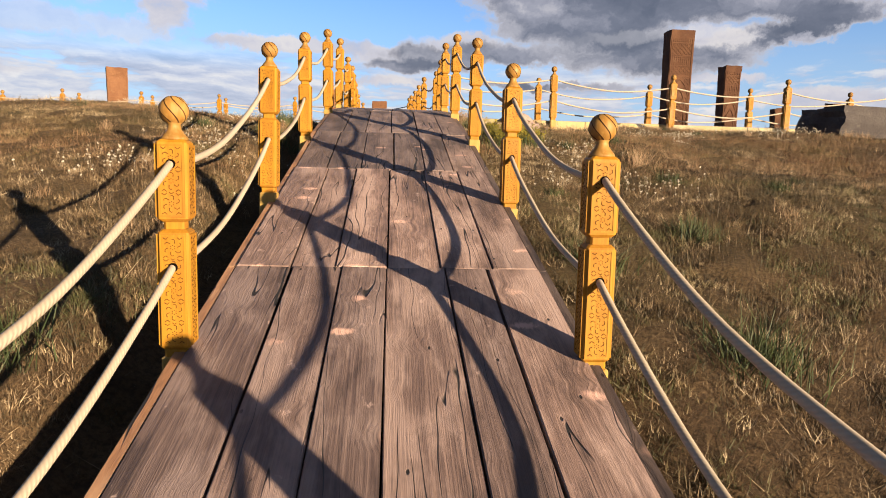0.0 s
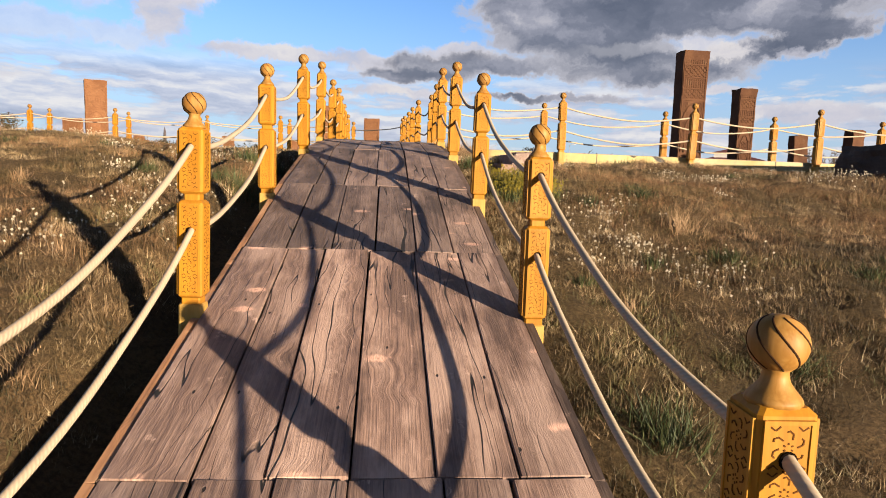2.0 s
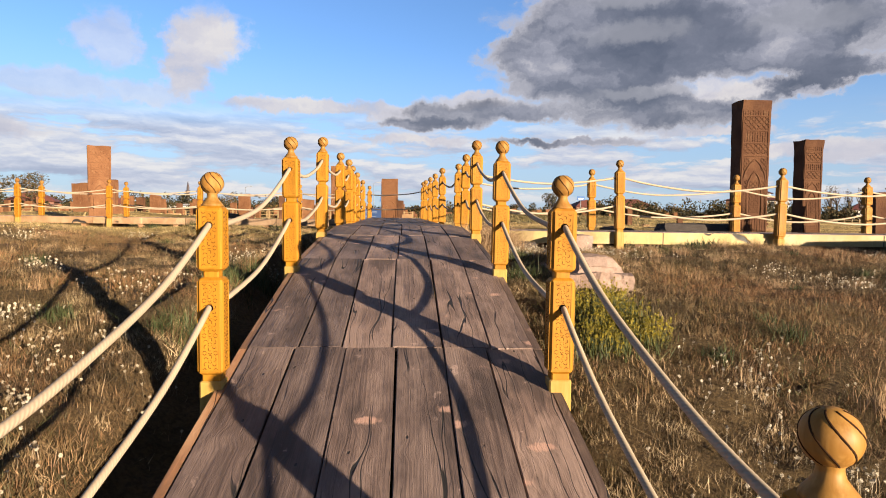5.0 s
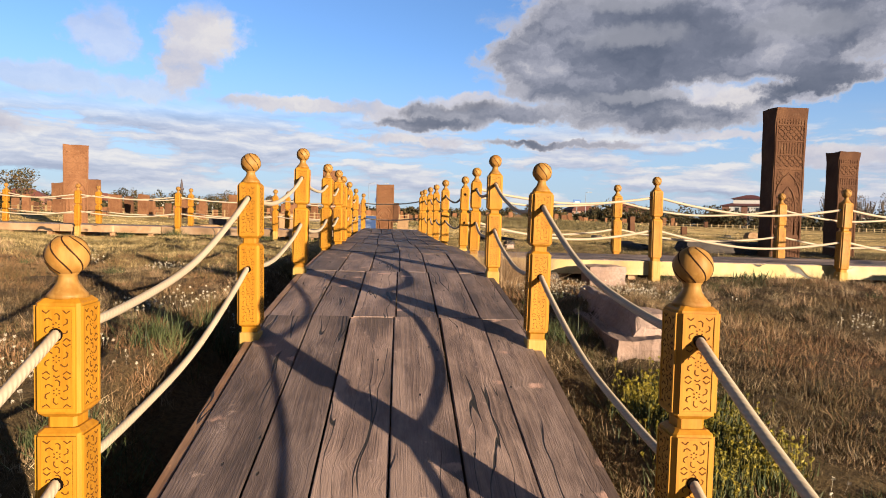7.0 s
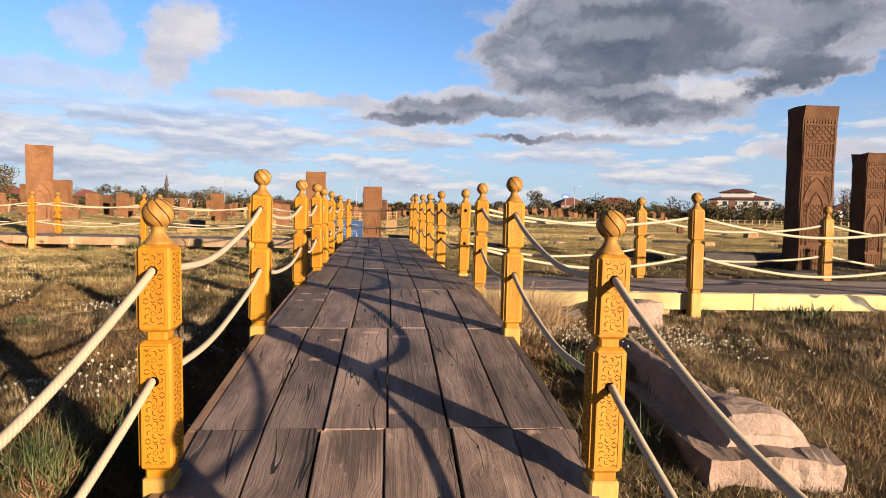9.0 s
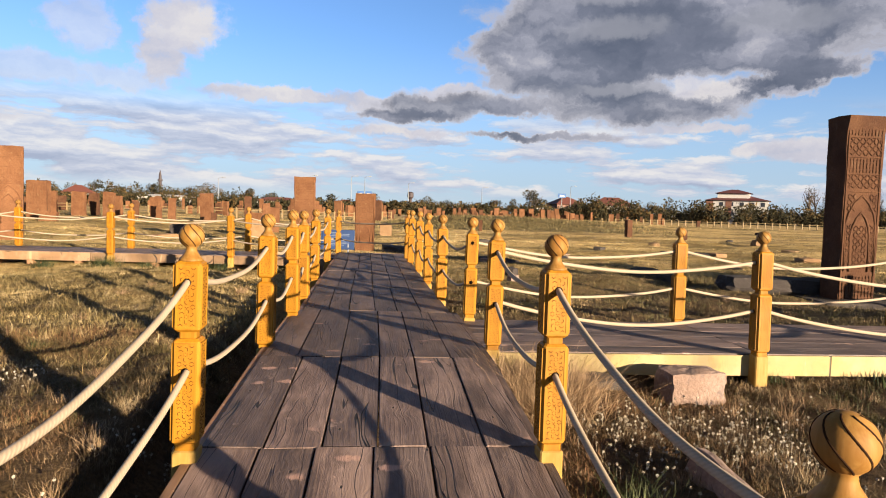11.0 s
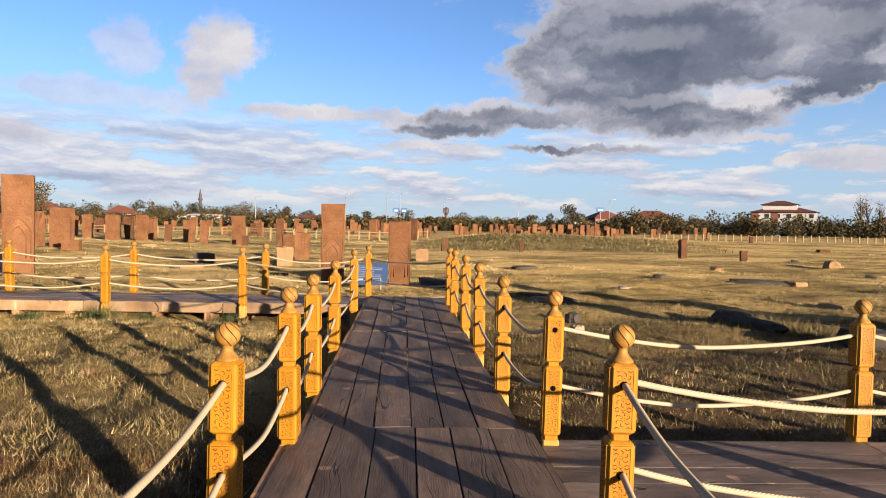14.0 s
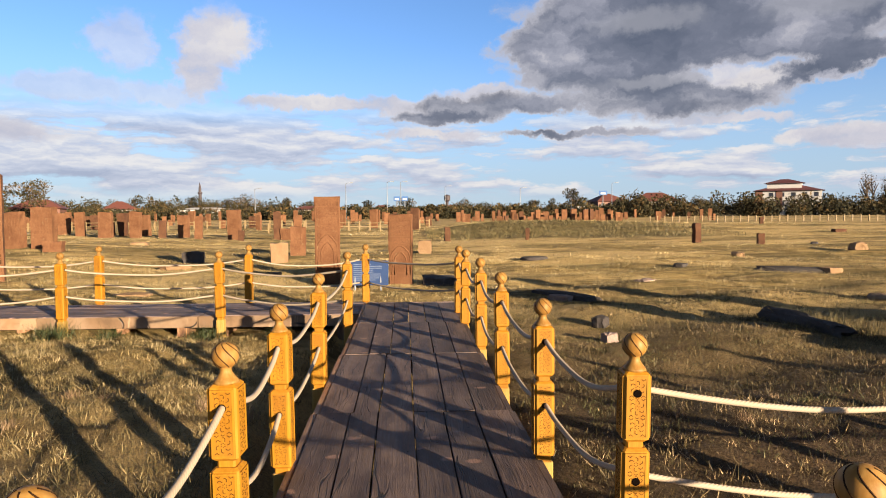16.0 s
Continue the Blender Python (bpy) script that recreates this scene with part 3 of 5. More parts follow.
rng = random.Random(11)
walkway = thing("boardwalk", "weathered brown plank boardwalk climbing a grassy slope", "boardwalk", kind="structure")
HALF = 0.815
for s in range(len(JOINT) - 1):
    half = float(np.interp(JOINT[s], [13.5, 14.0, 20.0], [HALF, 0.745, 0.70]))
    y0, y1, z0, z1 = JOINT[s], JOINT[s + 1], LEVEL[s], LEVEL[s + 1]
    cuts = [-half + 2 * half * (i / 6) + (rng.uniform(-0.028, 0.028) if 0 < i < 6 else 0) for i in range(7)]
    for i in range(6):
        a, c = cuts[i] + rng.uniform(0.0022, 0.0055), cuts[i + 1] - rng.uniform(0.0022, 0.0055)
        length = math.hypot(y1 - y0, z1 - z0) - 0.006
        drop, slip = rng.uniform(-0.009, 0.0), rng.uniform(-0.012, 0.014)
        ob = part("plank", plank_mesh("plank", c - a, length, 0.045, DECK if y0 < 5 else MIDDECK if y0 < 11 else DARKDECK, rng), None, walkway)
        ob.matrix_world = Matrix.Translation((middle(y0) + (a + c) / 2, y0 + slip + 0.004, z0 + drop)) @ pose(0, 0, 0, math.degrees(math.atan2(z1 - z0, y1 - y0)), rng.uniform(-0.5, 0.5), math.degrees(-(middle(y1) - middle(y0)) / (y1 - y0)))
    for side in (-1, 1):
        # brown board on the left, the darkest decking tone on the right
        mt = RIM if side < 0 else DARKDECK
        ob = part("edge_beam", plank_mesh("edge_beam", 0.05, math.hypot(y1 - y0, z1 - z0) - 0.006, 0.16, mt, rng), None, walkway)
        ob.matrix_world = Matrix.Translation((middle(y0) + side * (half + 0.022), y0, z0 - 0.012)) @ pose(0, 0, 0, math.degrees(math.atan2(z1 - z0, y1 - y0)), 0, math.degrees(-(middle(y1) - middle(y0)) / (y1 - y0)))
    ob = part("cross_beam", box(-half, half, -0.05, 0.05, -0.22, -0.075), DARKDECK, walkway)
    ob.location = (middle(y0), y0 + 0.06, z0 - 0.004)
end = part("end_board", box(-half, half, 0, 0.04, -0.17, -0.004, 0.004), DECK, walkway)
end.location = (middle(21.6), 21.61, 2.65)


def branch(label, x0, x1, yn, yf, z, fascia, seams):
    """A side boardwalk that runs along x, with planks along it and a board on its near edge."""
    b = thing("boardwalk", label, "boardwalk", kind="structure")
    edges = sorted([x0, *seams, x1])
    for u, v in zip(edges, edges[1:]):
        w = (yf - yn) / 6
        for i in range(6):
            o = part("plank", plank_mesh("plank", w - 0.004, v - u - 0.01, 0.045, MIDDECK, rng, 0.0015), None, b)
            o.matrix_world = Matrix.Translation((v - 0.005, yn + w * (i + 0.5), z + rng.uniform(-0.002, 0))) @ pose(0, 0, 0, 0, 0, 90)
        o = part("fascia_board", plank_mesh("fascia_board", 0.035, v - u - 0.02, 0.17, fascia, rng), None, b, "long pale board along the edge")
        o.matrix_world = Matrix.Translation((v - 0.01, yn - 0.02, z - 0.008)) @ pose(0, 0, 0, 0, 0, 90)
        o = part("fascia_board", plank_mesh("fascia_board", 0.035, v - u - 0.02, 0.17, fascia, rng), None, b)
        o.matrix_world = Matrix.Translation((v - 0.01, yf + 0.02, z - 0.008)) @ pose(0, 0, 0, 0, 0, 90)
        for k in (0.12, 0.5, 0.88):
            xx = u + (v - u) * k
            o = part("bearer", box(-0.06, 0.06, yn + 0.05, yf - 0.05, -0.42, -0.05), RIM, b)
            o.location = (xx, 0, z)
    return b


branch("side boardwalk with dark planks and a pale yellow edge board", HALF + 0.05, 13.0, 12.40, 13.92, 2.50, FASCIA, [3.22, 5.6, 8.0, 10.4])
branch("side boardwalk with dark planks and tan edge boards", -14.0, middle(21.3) - 0.76, 20.95, 22.32, 2.57, TANBOARD, [-3.4, -5.8, -8.2, -10.6])

# ---- rope posts ----
PW = 0.058


def panel_mesh(name, length):
    """The sunk floor of a carved panel, standing in xz, facing -y, its middle at the origin, a little uneven from the chisel."""
    half, n_u, n_v = 0.041, 6, int(length / 0.02)
    r = random.Random(4)
    vs = [(-half + 2 * half * i / n_u, 0.0024 + r.uniform(-0.0006, 0.0006), -length / 2 + length * j / n_v) for j in range(n_v + 1) for i in range(n_u + 1)]
    fs = [(k, k + 1, k + n_u + 2, k + n_u + 1) for j in range(n_v) for i in range(n_u) for k in (j * (n_u + 1) + i,)]
    return soup(name, np.array(vs), np.array(fs), POST)


def carving_mesh(length):
    """Rosette pattern as thin dark strips that stand for the shade in cut lines: curled petals round small dotted
    stars, repeated along the panel.
    """
    b = bmesh.new()
    period = 0.086
    n = max(2, round(length / period))
    p = length / n

    def cut(pts, w):
        for (x0, z0), (x1, z1) in zip(pts, pts[1:]):
            d = Vector((x1 - x0, z1 - z0))
            m = Vector((-d.y, d.x)).normalized() * w
            q = [(x0 - m.x, z0 - m.y), (x1 - m.x * 0.7, z1 - m.y * 0.7), (x1 + m.x * 0.7, z1 + m.y * 0.7), (x0 + m.x, z0 + m.y)]
            if max(abs(v[0]) for v in q) < 0.040 and max(abs(v[1]) for v in q) < length / 2 - 0.002:
                top = [b.verts.new((x, 0.0012, z)) for x, z in q]
                low = [b.verts.new((x, 0.0045, z)) for x, z in q]
                b.faces.new(top)
                for i in range(4):
                    b.faces.new((top[i], low[i], low[(i + 1) % 4], top[(i + 1) % 4]))
    for k in range(n):
        cz = -length / 2 + p * (k + 0.5)
        for i in range(6):
            a = math.radians(60 * i + 30)
            cut([(0.0065 * math.cos(a), cz + 0.0065 * math.sin(a)), (0.0105 * math.cos(a), cz + 0.0105 * math.sin(a))], 0.0017)
            ca, sa = math.cos(a), math.sin(a)
            petal = [(0.016, -0.0075), (0.027, -0.0085), (0.033, -0.002), (0.031, 0.004)]
            cut([(r * ca - t * sa, cz + r * sa + t * ca) for r, t in petal], 0.0016)
        for sx in (-1, 1):
            for sz in (-1, 1):
                cut([(sx * 0.036, cz + sz * p * 0.5 - sz * 0.004), (sx * 0.026, cz + sz * p * 0.5 - sz * 0.011), (sx * 0.017, cz + sz * p * 0.5 - sz * 0.003)], 0.0016)
        cut([(-0.008, cz + p * 0.5), (0.0, cz + p * 0.5 - 0.006), (0.008, cz + p * 0.5)], 0.0016)
    return mesh_of(b, "carving", CUT_SHADE)


def square_body(z0, z1, w, cham, bm=None):
    """A square block with chamfered ends and corners, open in the middle of each face for a panel."""
    b = bm or bmesh.new()
    e = 0.008

    def ring(h, s):
        return [b.verts.new((x, y, h)) for x, y in ((s - e, -s), (s, -s + e), (s, s - e), (s - e, s), (-s + e, s), (-s, s - e), (-s, -s + e), (-s + e, -s))]
    rs = [ring(z0, w - cham), ring(z0 + cham, w), ring(z1 - cham, w), ring(z1, w - cham)]
    for a, c in zip(rs, rs[1:]):
        for i in range(8):
            b.faces.new((a[i], a[(i + 1) % 8], c[(i + 1) % 8], c[i]))
    b.faces.new(rs[0][::-1])
    b.faces.new(rs[-1])
    return b


def build_post():
    """A carved rope post; its origin is the centre of the ball on top."""
    p = thing("rope_post", "honey-varnished carved wooden rope post with a swirled ball finial", "post", "rope posts along the boardwalk")
    part("upper_block", square_body(-0.432, -0.112, PW, 0.012), POST, p)
    part("neck", square_body(-0.47, -0.425, PW * 0.66, 0.004), POST, p)
    part("lower_block", square_body(-0.945, -0.462, PW, 0.012), POST, p)
    part("foot_neck", square_body(-0.985, -0.935, PW * 0.80, 0.004), POST, p)
    part("foot", square_body(-1.46, -0.975, PW * 0.97, 0.006), BASEW, p, "plain bare yellow wooden foot")
    cap = bmesh.new()
    lathe([(0.054, -0.114), (0.051, -0.104), (0.046, -0.098), (0.036, -0.086), (0.028, -0.074), (0.025, -0.064), (0.024, -0.054), (0.029, -0.049), (0.029, -0.045), (0.024, -0.040)], 24, cap)
    part("collar", cap, BALL, p, smooth=True)
    ball = bmesh.new()
    bmesh.ops.create_uvsphere(ball, u_segments=36, v_segments=20, radius=0.056)
    top = part("ball", ball, BALL, p, "turned ball with carved swirls", smooth=True)
    pts = []
    for i in range(15):
        th, ph = 0.35 + 2.2 * i / 14, 1.9 * i / 14
        pts.append(Vector((math.sin(th) * math.cos(ph), math.sin(th) * math.sin(ph), math.cos(th))) * 0.0550)
    # the swirls are dark tubes on the surface, coloured like shaded grooves
    swirl = mesh_of(tube(pts, 0.0026, 5), "swirl", GROOVE_SHADE)
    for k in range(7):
        part("swirl", swirl, None, top, "thin raised dark line painted as the shade of a carved groove").matrix_local = pose(0, 0, 0, 0, 0, 360 * k / 7)
    for z0, z1 in ((-0.405, -0.139), (-0.918, -0.489)):
        me = panel_mesh("carved_panel", z1 - z0)
        lines = carving_mesh(z1 - z0)
        for k in range(4):
            o = part("carved_panel", me, None, p)
            at = pose(0, 0, (z0 + z1) / 2, 0, 0, 90 * k) @ Matrix.Translation((0, -PW - 0.0062, 0))
            o.matrix_local = at
            part("carving", lines, None, o, "rosette pattern of thin dark strips, painted as the shade in cuts", kind="stuff")
            fr = bmesh.new()
            hw, hl = 0.041, (z1 - z0) / 2
            box(-hw - 0.008, -hw, 0, 0.007, -hl - 0.008, hl + 0.008, 0, fr)
            box(hw, hw + 0.008, 0, 0.007, -hl - 0.008, hl + 0.008, 0, fr)
            box(-hw, hw, 0, 0.007, hl, hl + 0.008, 0, fr)
            box(-hw, hw, 0, 0.007, -hl - 0.008, -hl, 0, fr)
            f2 = part("panel_frame", fr, POST, p)
            f2.matrix_local = at
    # no bored holes: black discs on the faces stand for their shade
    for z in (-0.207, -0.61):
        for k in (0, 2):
            h = part("rope_hole", lathe([(0.015, -0.003), (0.0185, 0.0), (0.017, 0.002)], 14), HOLE_SHADE, p, "round black disc painted as the shade in a rope hole")
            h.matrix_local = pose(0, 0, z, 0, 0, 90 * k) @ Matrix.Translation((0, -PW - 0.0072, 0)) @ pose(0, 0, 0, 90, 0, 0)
    return p


LEFT = [(-0.85, -2.1, 0.80), (-0.85, 0.03, 1.30), (-0.855, 2.126, 1.782), (-0.852, 4.176, 2.345), (-0.887, 6.331, 2.819), (-0.850, 8.342, 3.238), (-0.836, 10.272, 3.471), (-0.842, 12.305, 3.502),
        (-0.842, 13.68, 3.529), (-0.88, 14.9, 3.52), (-0.93, 16.77, 3.53), (-1.01, 19.8, 3.54)]
RIGHT = [(0.85, -2.1, 0.78), (0.85, -0.05, 1.28), (0.83, 2.027, 1.763), (0.854, 4.184, 2.27), (0.860, 6.312, 2.832), (0.84, 8.28, 3.235), (0.849, 10.263, 3.469), (0.925, 12.30, 3.515),
         (0.945, 13.86, 3.51), (0.74, 15.0, 3.52), (0.69, 16.71, 3.53), (0.65, 18.24, 3.55), (0.59, 19.71, 3.56), (0.55, 20.6, 3.565)]
FRONT_R = [RIGHT[7], (3.15, 12.33, 3.48), (5.53, 12.25, 3.40), (7.9, 12.25, 3.40), (10.3, 12.25, 3.40), (12.7, 12.25, 3.40)]
BACK_R = [RIGHT[8], (3.22, 13.98, 3.47), (5.74, 13.98, 3.42), (8.1, 14.0, 3.42), (10.5, 14.0, 3.42), (12.9, 14.0, 3.42)]
FRONT_L = [LEFT[11], (-3.05, 20.87, 3.50), (-5.39, 20.87, 3.50), (-7.75, 20.87, 3.50), (-10.1, 20.87, 3.50), (-12.5, 20.87, 3.50)]
BACK_L = [(-0.97, 22.3, 3.52), (-3.0, 22.4, 3.52), (-5.56, 22.4, 3.52), (-7.95, 22.4, 3.52), (-10.3, 22.4, 3.52), (-12.7, 22.4, 3.52)]
first = build_post()
spots = []
for row, turned in ((LEFT, 0), (RIGHT, 0), (FRONT_R[1:], 90), (BACK_R[1:], 90), (FRONT_L[1:], 90), (BACK_L, 90)):
    spots.extend((*p, turned) for p in row)
prng = random.Random(5)
for i, (x, y, z, turned) in enumerate(spots):
    m = pose(x, y, z, prng.uniform(-0.7, 0.7), prng.uniform(-0.8, 0.8), turned + prng.uniform(-3, 3))
    if i == 0:
        first.matrix_world = m
    else:
        copy_thing(first, m)


def rope(a, b, drop, sag, label="cream braided rope sagging between two posts"):
    """A rope that runs level through each post and sags between the two faces."""
    a, b = Vector(a), Vector(b)
    out = (b - a).normalized() * (PW + 0.008)
    out.z = 0
    pts = [a - Vector((0, 0, drop))]
    for i in range(23):
        f = i / 22
        pts.append((a + out).lerp(b - out, f) + Vector((0, 0, -drop - sag * 4 * f * (1 - f) + 0.006 * math.sin(9 * f + a.y) * math.sin(math.pi * f))))
    pts.append(b - Vector((0, 0, drop)))
    o = new("rope", mesh_of(tube(pts, 0.0148, 9, uv=True), "rope", ROPE, True))
    tagged(o, label, "rope", "ropes between the posts")


def string(row, skip=(), sag=(0.075, 0.105)):
    for i, (a, b) in enumerate(zip(row, row[1:])):
        if i in skip:
            continue
        rope(a, b, 0.207, prng.uniform(*sag))
        rope(a, b, 0.61, prng.uniform(*sag))


string(LEFT)
string(RIGHT, skip=(7,))
string(FRONT_R, sag=(0.10, 0.15))
string(BACK_R, sag=(0.10, 0.15))
string(FRONT_L, sag=(0.08, 0.12))
string(BACK_L, sag=(0.08, 0.12))
string([BACK_L[0], RIGHT[13]], sag=(0.05, 0.07))

# ---- gravestones ----


def chipped(bm, rng, amount):
    for v in bm.verts:
        v.co += Vector((rng.uniform(-1, 1), rng.uniform(-1, 1), rng.uniform(-1, 1))) * amount
    return bm


def slab_bm(w, t, h, rng, seg=9, taper=0.04, wear=0.008, cornice=0.0):
    """A standing slab with worn edges, its foot at z 0, its carved face towards -y."""
    b = bmesh.new()
    rings = []
    for j in range(seg + 1):
        f = j / seg
        s = 1 - taper * (1 - f)
        tt = t * (1 + (cornice if f > 0.93 else 0))
        ring = []
        for i, (x, y) in enumerate(((-1, -1), (-0.33, -1), (0.33, -1), (1, -1), (1, 0), (1, 1), (0.33, 1), (-0.33, 1), (-1, 1), (-1, 0))):
            ring.append(b.verts.new((x * w / 2 * s + rng.uniform(-wear, wear) * (abs(x) == 1), y * tt / 2 + rng.uniform(-wear, wear) * (abs(y) < 1 or abs(x) == 1) * 0.8, h * f + (rng.uniform(-wear, wear) * 1.4 if j == seg else 0))))
        rings.append(ring)
    for a, c in zip(rings, rings[1:]):
        for i in range(10):
            b.faces.new((a[i], a[(i + 1) % 10], c[(i + 1) % 10], c[i]))
    b.faces.new(rings[0][::-1])
    b.faces.new(rings[-1])
    bmesh.ops.bevel(b, geom=[e for e in b.edges if e.calc_face_angle(0) > 0.9], offset=0.012, segments=2, affect="EDGES")
    return b


def relief(w, z0, z1, style, rng, step):
    """Carved relief in front of a slab face: rows of script-like strokes or knotwork, from short raised bars."""
    b = bmesh.new()
    z = z0
    while z < z1 - step * 0.5:
        x = -w / 2
        while x < w / 2 - step * 0.4:
            k = rng.random()
            cx, cz = x + step / 2, z + step / 2
            if style == "script":
                box(cx - step * 0.09, cx + step * 0.09, -0.012, 0.004, cz - step * 0.42, cz + step * (0.42 if k < 0.6 else 0.1), 0, b)
                if k > 0.3:
                    box(cx + step * 0.07, cx + step * 0.48, -0.011, 0.004, cz - step * (0.40 if k < 0.7 else -0.1), cz - step * (0.24 if k < 0.7 else -0.26), 0, b)
            else:
                ang = (45 if (round(x / step) + round(z / step)) % 2 else -45) + rng.uniform(-14, 14)
                tmp = box(-step * 0.52, step * 0.52, -0.012, 0.004, -step * 0.12, step * 0.12)
                tmp.transform(pose(cx, 0, cz, 0, ang, 0))
                me = bpy.data.meshes.new("tmp")
                tmp.to_mesh(me)
                tmp.free()
                b.from_mesh(me)
                bpy.data.meshes.remove(me)
            x += step
        z += step
    return b


def arch_bm(w, h, r):
    """A raised pointed arch moulding, its foot at z 0."""
    pts = [(-w / 2, 0, 0), (-w / 2, 0, h * 0.62), (-w * 0.42, 0, h * 0.76), (-w * 0.24, 0, h * 0.90), (0, 0, h), (w * 0.24, 0, h * 0.90), (w * 0.42, 0, h * 0.76), (w / 2, 0, h * 0.62), (w / 2, 0, 0)]
    return tube(pts, r, 6)


def carved_stele(label, at, turn, w, t, h, mat_, seed, fine=0.06, group="carved gravestones"):
    r = random.Random(seed)
    s = thing("carved_stele", label, "gravestone", group, at=at, turn=turn)
    part("slab", slab_bm(w, t, h, r, 12, 0.05, 0.009, 0.22), mat_, s)
    face = -t / 2 * 1.0 - 0.001
    bands = [(0.90, 0.975, "script"), (0.80, 0.885, "knot"), (0.715, 0.785, "script"), (0.635, 0.70, "knot"), (0.03, 0.20, "script")]
    for a, c, st in bands:
        o = part("carved_band", relief(w * 0.84, h * a, h * c, st, r, fine), mat_, s, kind="stuff")
        o.location = (0, face, 0)
    for k in (0.62, 0.708, 0.793, 0.892):
        o = part("moulding", box(-w * 0.45, w * 0.45, -0.016, 0.004, h * k - 0.010, h * k + 0.010, 0.003), mat_, s)
        o.location = (0, face, 0)
    for sx in (-1, 1):
        o = part("border", box(-0.014, 0.014, -0.014, 0.004, h * 0.03, h * 0.975, 0.003), mat_, s)
        o.location = (sx * w * 0.445, face, 0)
    for ww, hh in ((0.80, 0.385), (0.50, 0.30)):
        o = part("arch", arch_bm(w * ww, h * hh, 0.018), mat_, s)
        o.location = (0, face, h * 0.215)
    o = part("carved_field", relief(w * 0.36, h * 0.23, h * 0.44, "knot", r, fine * 0.85), mat_, s, kind="stuff")
    o.location = (0, face, 0)
    for sx in (-1, 1):
        o = part("carved_field", relief(w * 0.13, h * 0.22, h * 0.46, "knot", r, fine * 0.8), mat_, s, kind="stuff")
        o.location = (sx * w * 0.315, face, 0)
        o = part("carved_field", relief(w * 0.20, h * 0.52, h * 0.61, "knot", r, fine * 0.8), mat_, s, kind="stuff")
        o.location = (sx * w * 0.29, face, 0)
    return s


def gz(x, y):
    return float(ground_z(x, y))


carved_stele("tall dark brown carved gravestone leaning slightly on bare earth", (7.92, 17.62, 2.12), 2, 0.68, 0.44, 3.28, DARKTUFF, 1)
carved_stele("dark brown carved gravestone beside the tall one", (10.15, 18.95, 2.1), 3, 0.50, 0.40, 2.62, DARKTUFF, 2, 0.055)
carved_stele("red-brown carved gravestone beside the meadow path", (-11.62, 28.85, 2.15), 26, 0.80, 0.40, 3.06, TUFF, 3, 0.09)
carved_stele("tall red-brown carved gravestone by the blue board", (-2.38, 27.75, 2.15), 5, 0.64, 0.32, 2.38, TUFF, 4, 0.07)
carved_stele("orange-brown carved gravestone at the end of the boardwalk", (-0.50, 27.3, 2.15), -2, 0.60, 0.26, 1.92, TUFF, 5, 0.07)


def plain_stele(at, turn, w, t, h, seed, mat_=None, label="plain weathered red-brown standing gravestone in the grass", lean=0.0):
    r = random.Random(seed)
    s = thing("gravestone", label, "gravestone", "gravestones across the meadow")
    s.matrix_world = pose(*at, r.uniform(-3, 3), r.uniform(-3, 3) + lean, turn)
    part("slab", slab_bm(w, t, h + 0.25, r, 6, r.uniform(-0.02, 0.10), 0.02), mat_ or TUFF, s).location = (0, 0, -0.25)
    if w > 0.5:
        fr = relief(w * 0.7, h * 0.35, h * 0.88, "script", r, 0.13)
        part("worn_carving", fr, mat_ or TUFF, s, kind="stuff").location = (0, -t / 2 - 0.003, 0)
    return s


for k, (x, y, w, t, h, dark_) in enumerate((
        (13.3, 18.6, 0.42, 0.33, 1.45, 1), (10.85, 17.3, 0.34, 0.34, 1.0, 1),
        (14.96, 45.75, 0.36, 0.3, 1.1, 1), (18.18, 45.2, 0.34, 0.3, 0.66, 1), (33.0, 73.0, 0.34, 0.3, 0.66, 1), (31.9, 59.6, 0.9, 0.5, 0.25, 1), (1.71, 51.8, 0.35, 0.3, 0.88, 1), (6.85, 52.4, 0.25, 0.25, 0.75, 1),
        (-17.0, 38.9, 0.92, 0.4, 1.5, 0), (-15.6, 38.6, 0.88, 0.4, 1.67, 0), (-28.8, 67.5, 0.78, 0.35, 2.05, 0), (-25.1, 64.1, 1.05, 0.4, 2.05, 0), (-24.8, 66.6, 0.67, 0.5, 1.9, 1), (-22.0, 62.3, 0.84, 0.35, 2.05, 0), (-22.75, 66.1, 0.86, 0.35, 1.75, 0),
        (-19.8, 61.9, 0.53, 0.3, 1.42, 1), (-18.0, 61.5, 0.8, 0.35, 1.72, 0), (-15.7, 57.9, 0.5, 0.3, 1.66, 0), (-12.73, 56.4, 0.88, 0.4, 2.06, 0), (-11.78, 54.4, 0.38, 0.3, 0.65, 1), (-9.7, 55.7, 0.48, 0.35, 1.95, 1), (-9.0, 55.6, 0.85, 0.4, 0.82, 0),
        (-9.65, 63.1, 0.64, 0.3, 1.45, 0), (-5.38, 36.1, 0.66, 0.5, 0.74, 2), (-5.1, 38.4, 0.62, 0.3, 1.25, 0), (0.21, 40.1, 0.58, 0.4, 0.6, 2), (-14.6, 37.5, 0.7, 0.4, 0.4, 0), (-31.5, 70, 1.0, 0.4, 1.9, 0), (-20.4, 68, 0.6, 0.3, 1.1, 0), (-26.9, 69, 0.5, 0.3, 1.1, 1), (-14.4, 62, 0.5, 0.3, 0.9, 0))):
    plain_stele((x, y, gz(x, y)), random.Random(k).uniform(-14, 14), w, t, h, 40 + k, (TUFF, DARKTUFF, SANDROCK)[dark_])

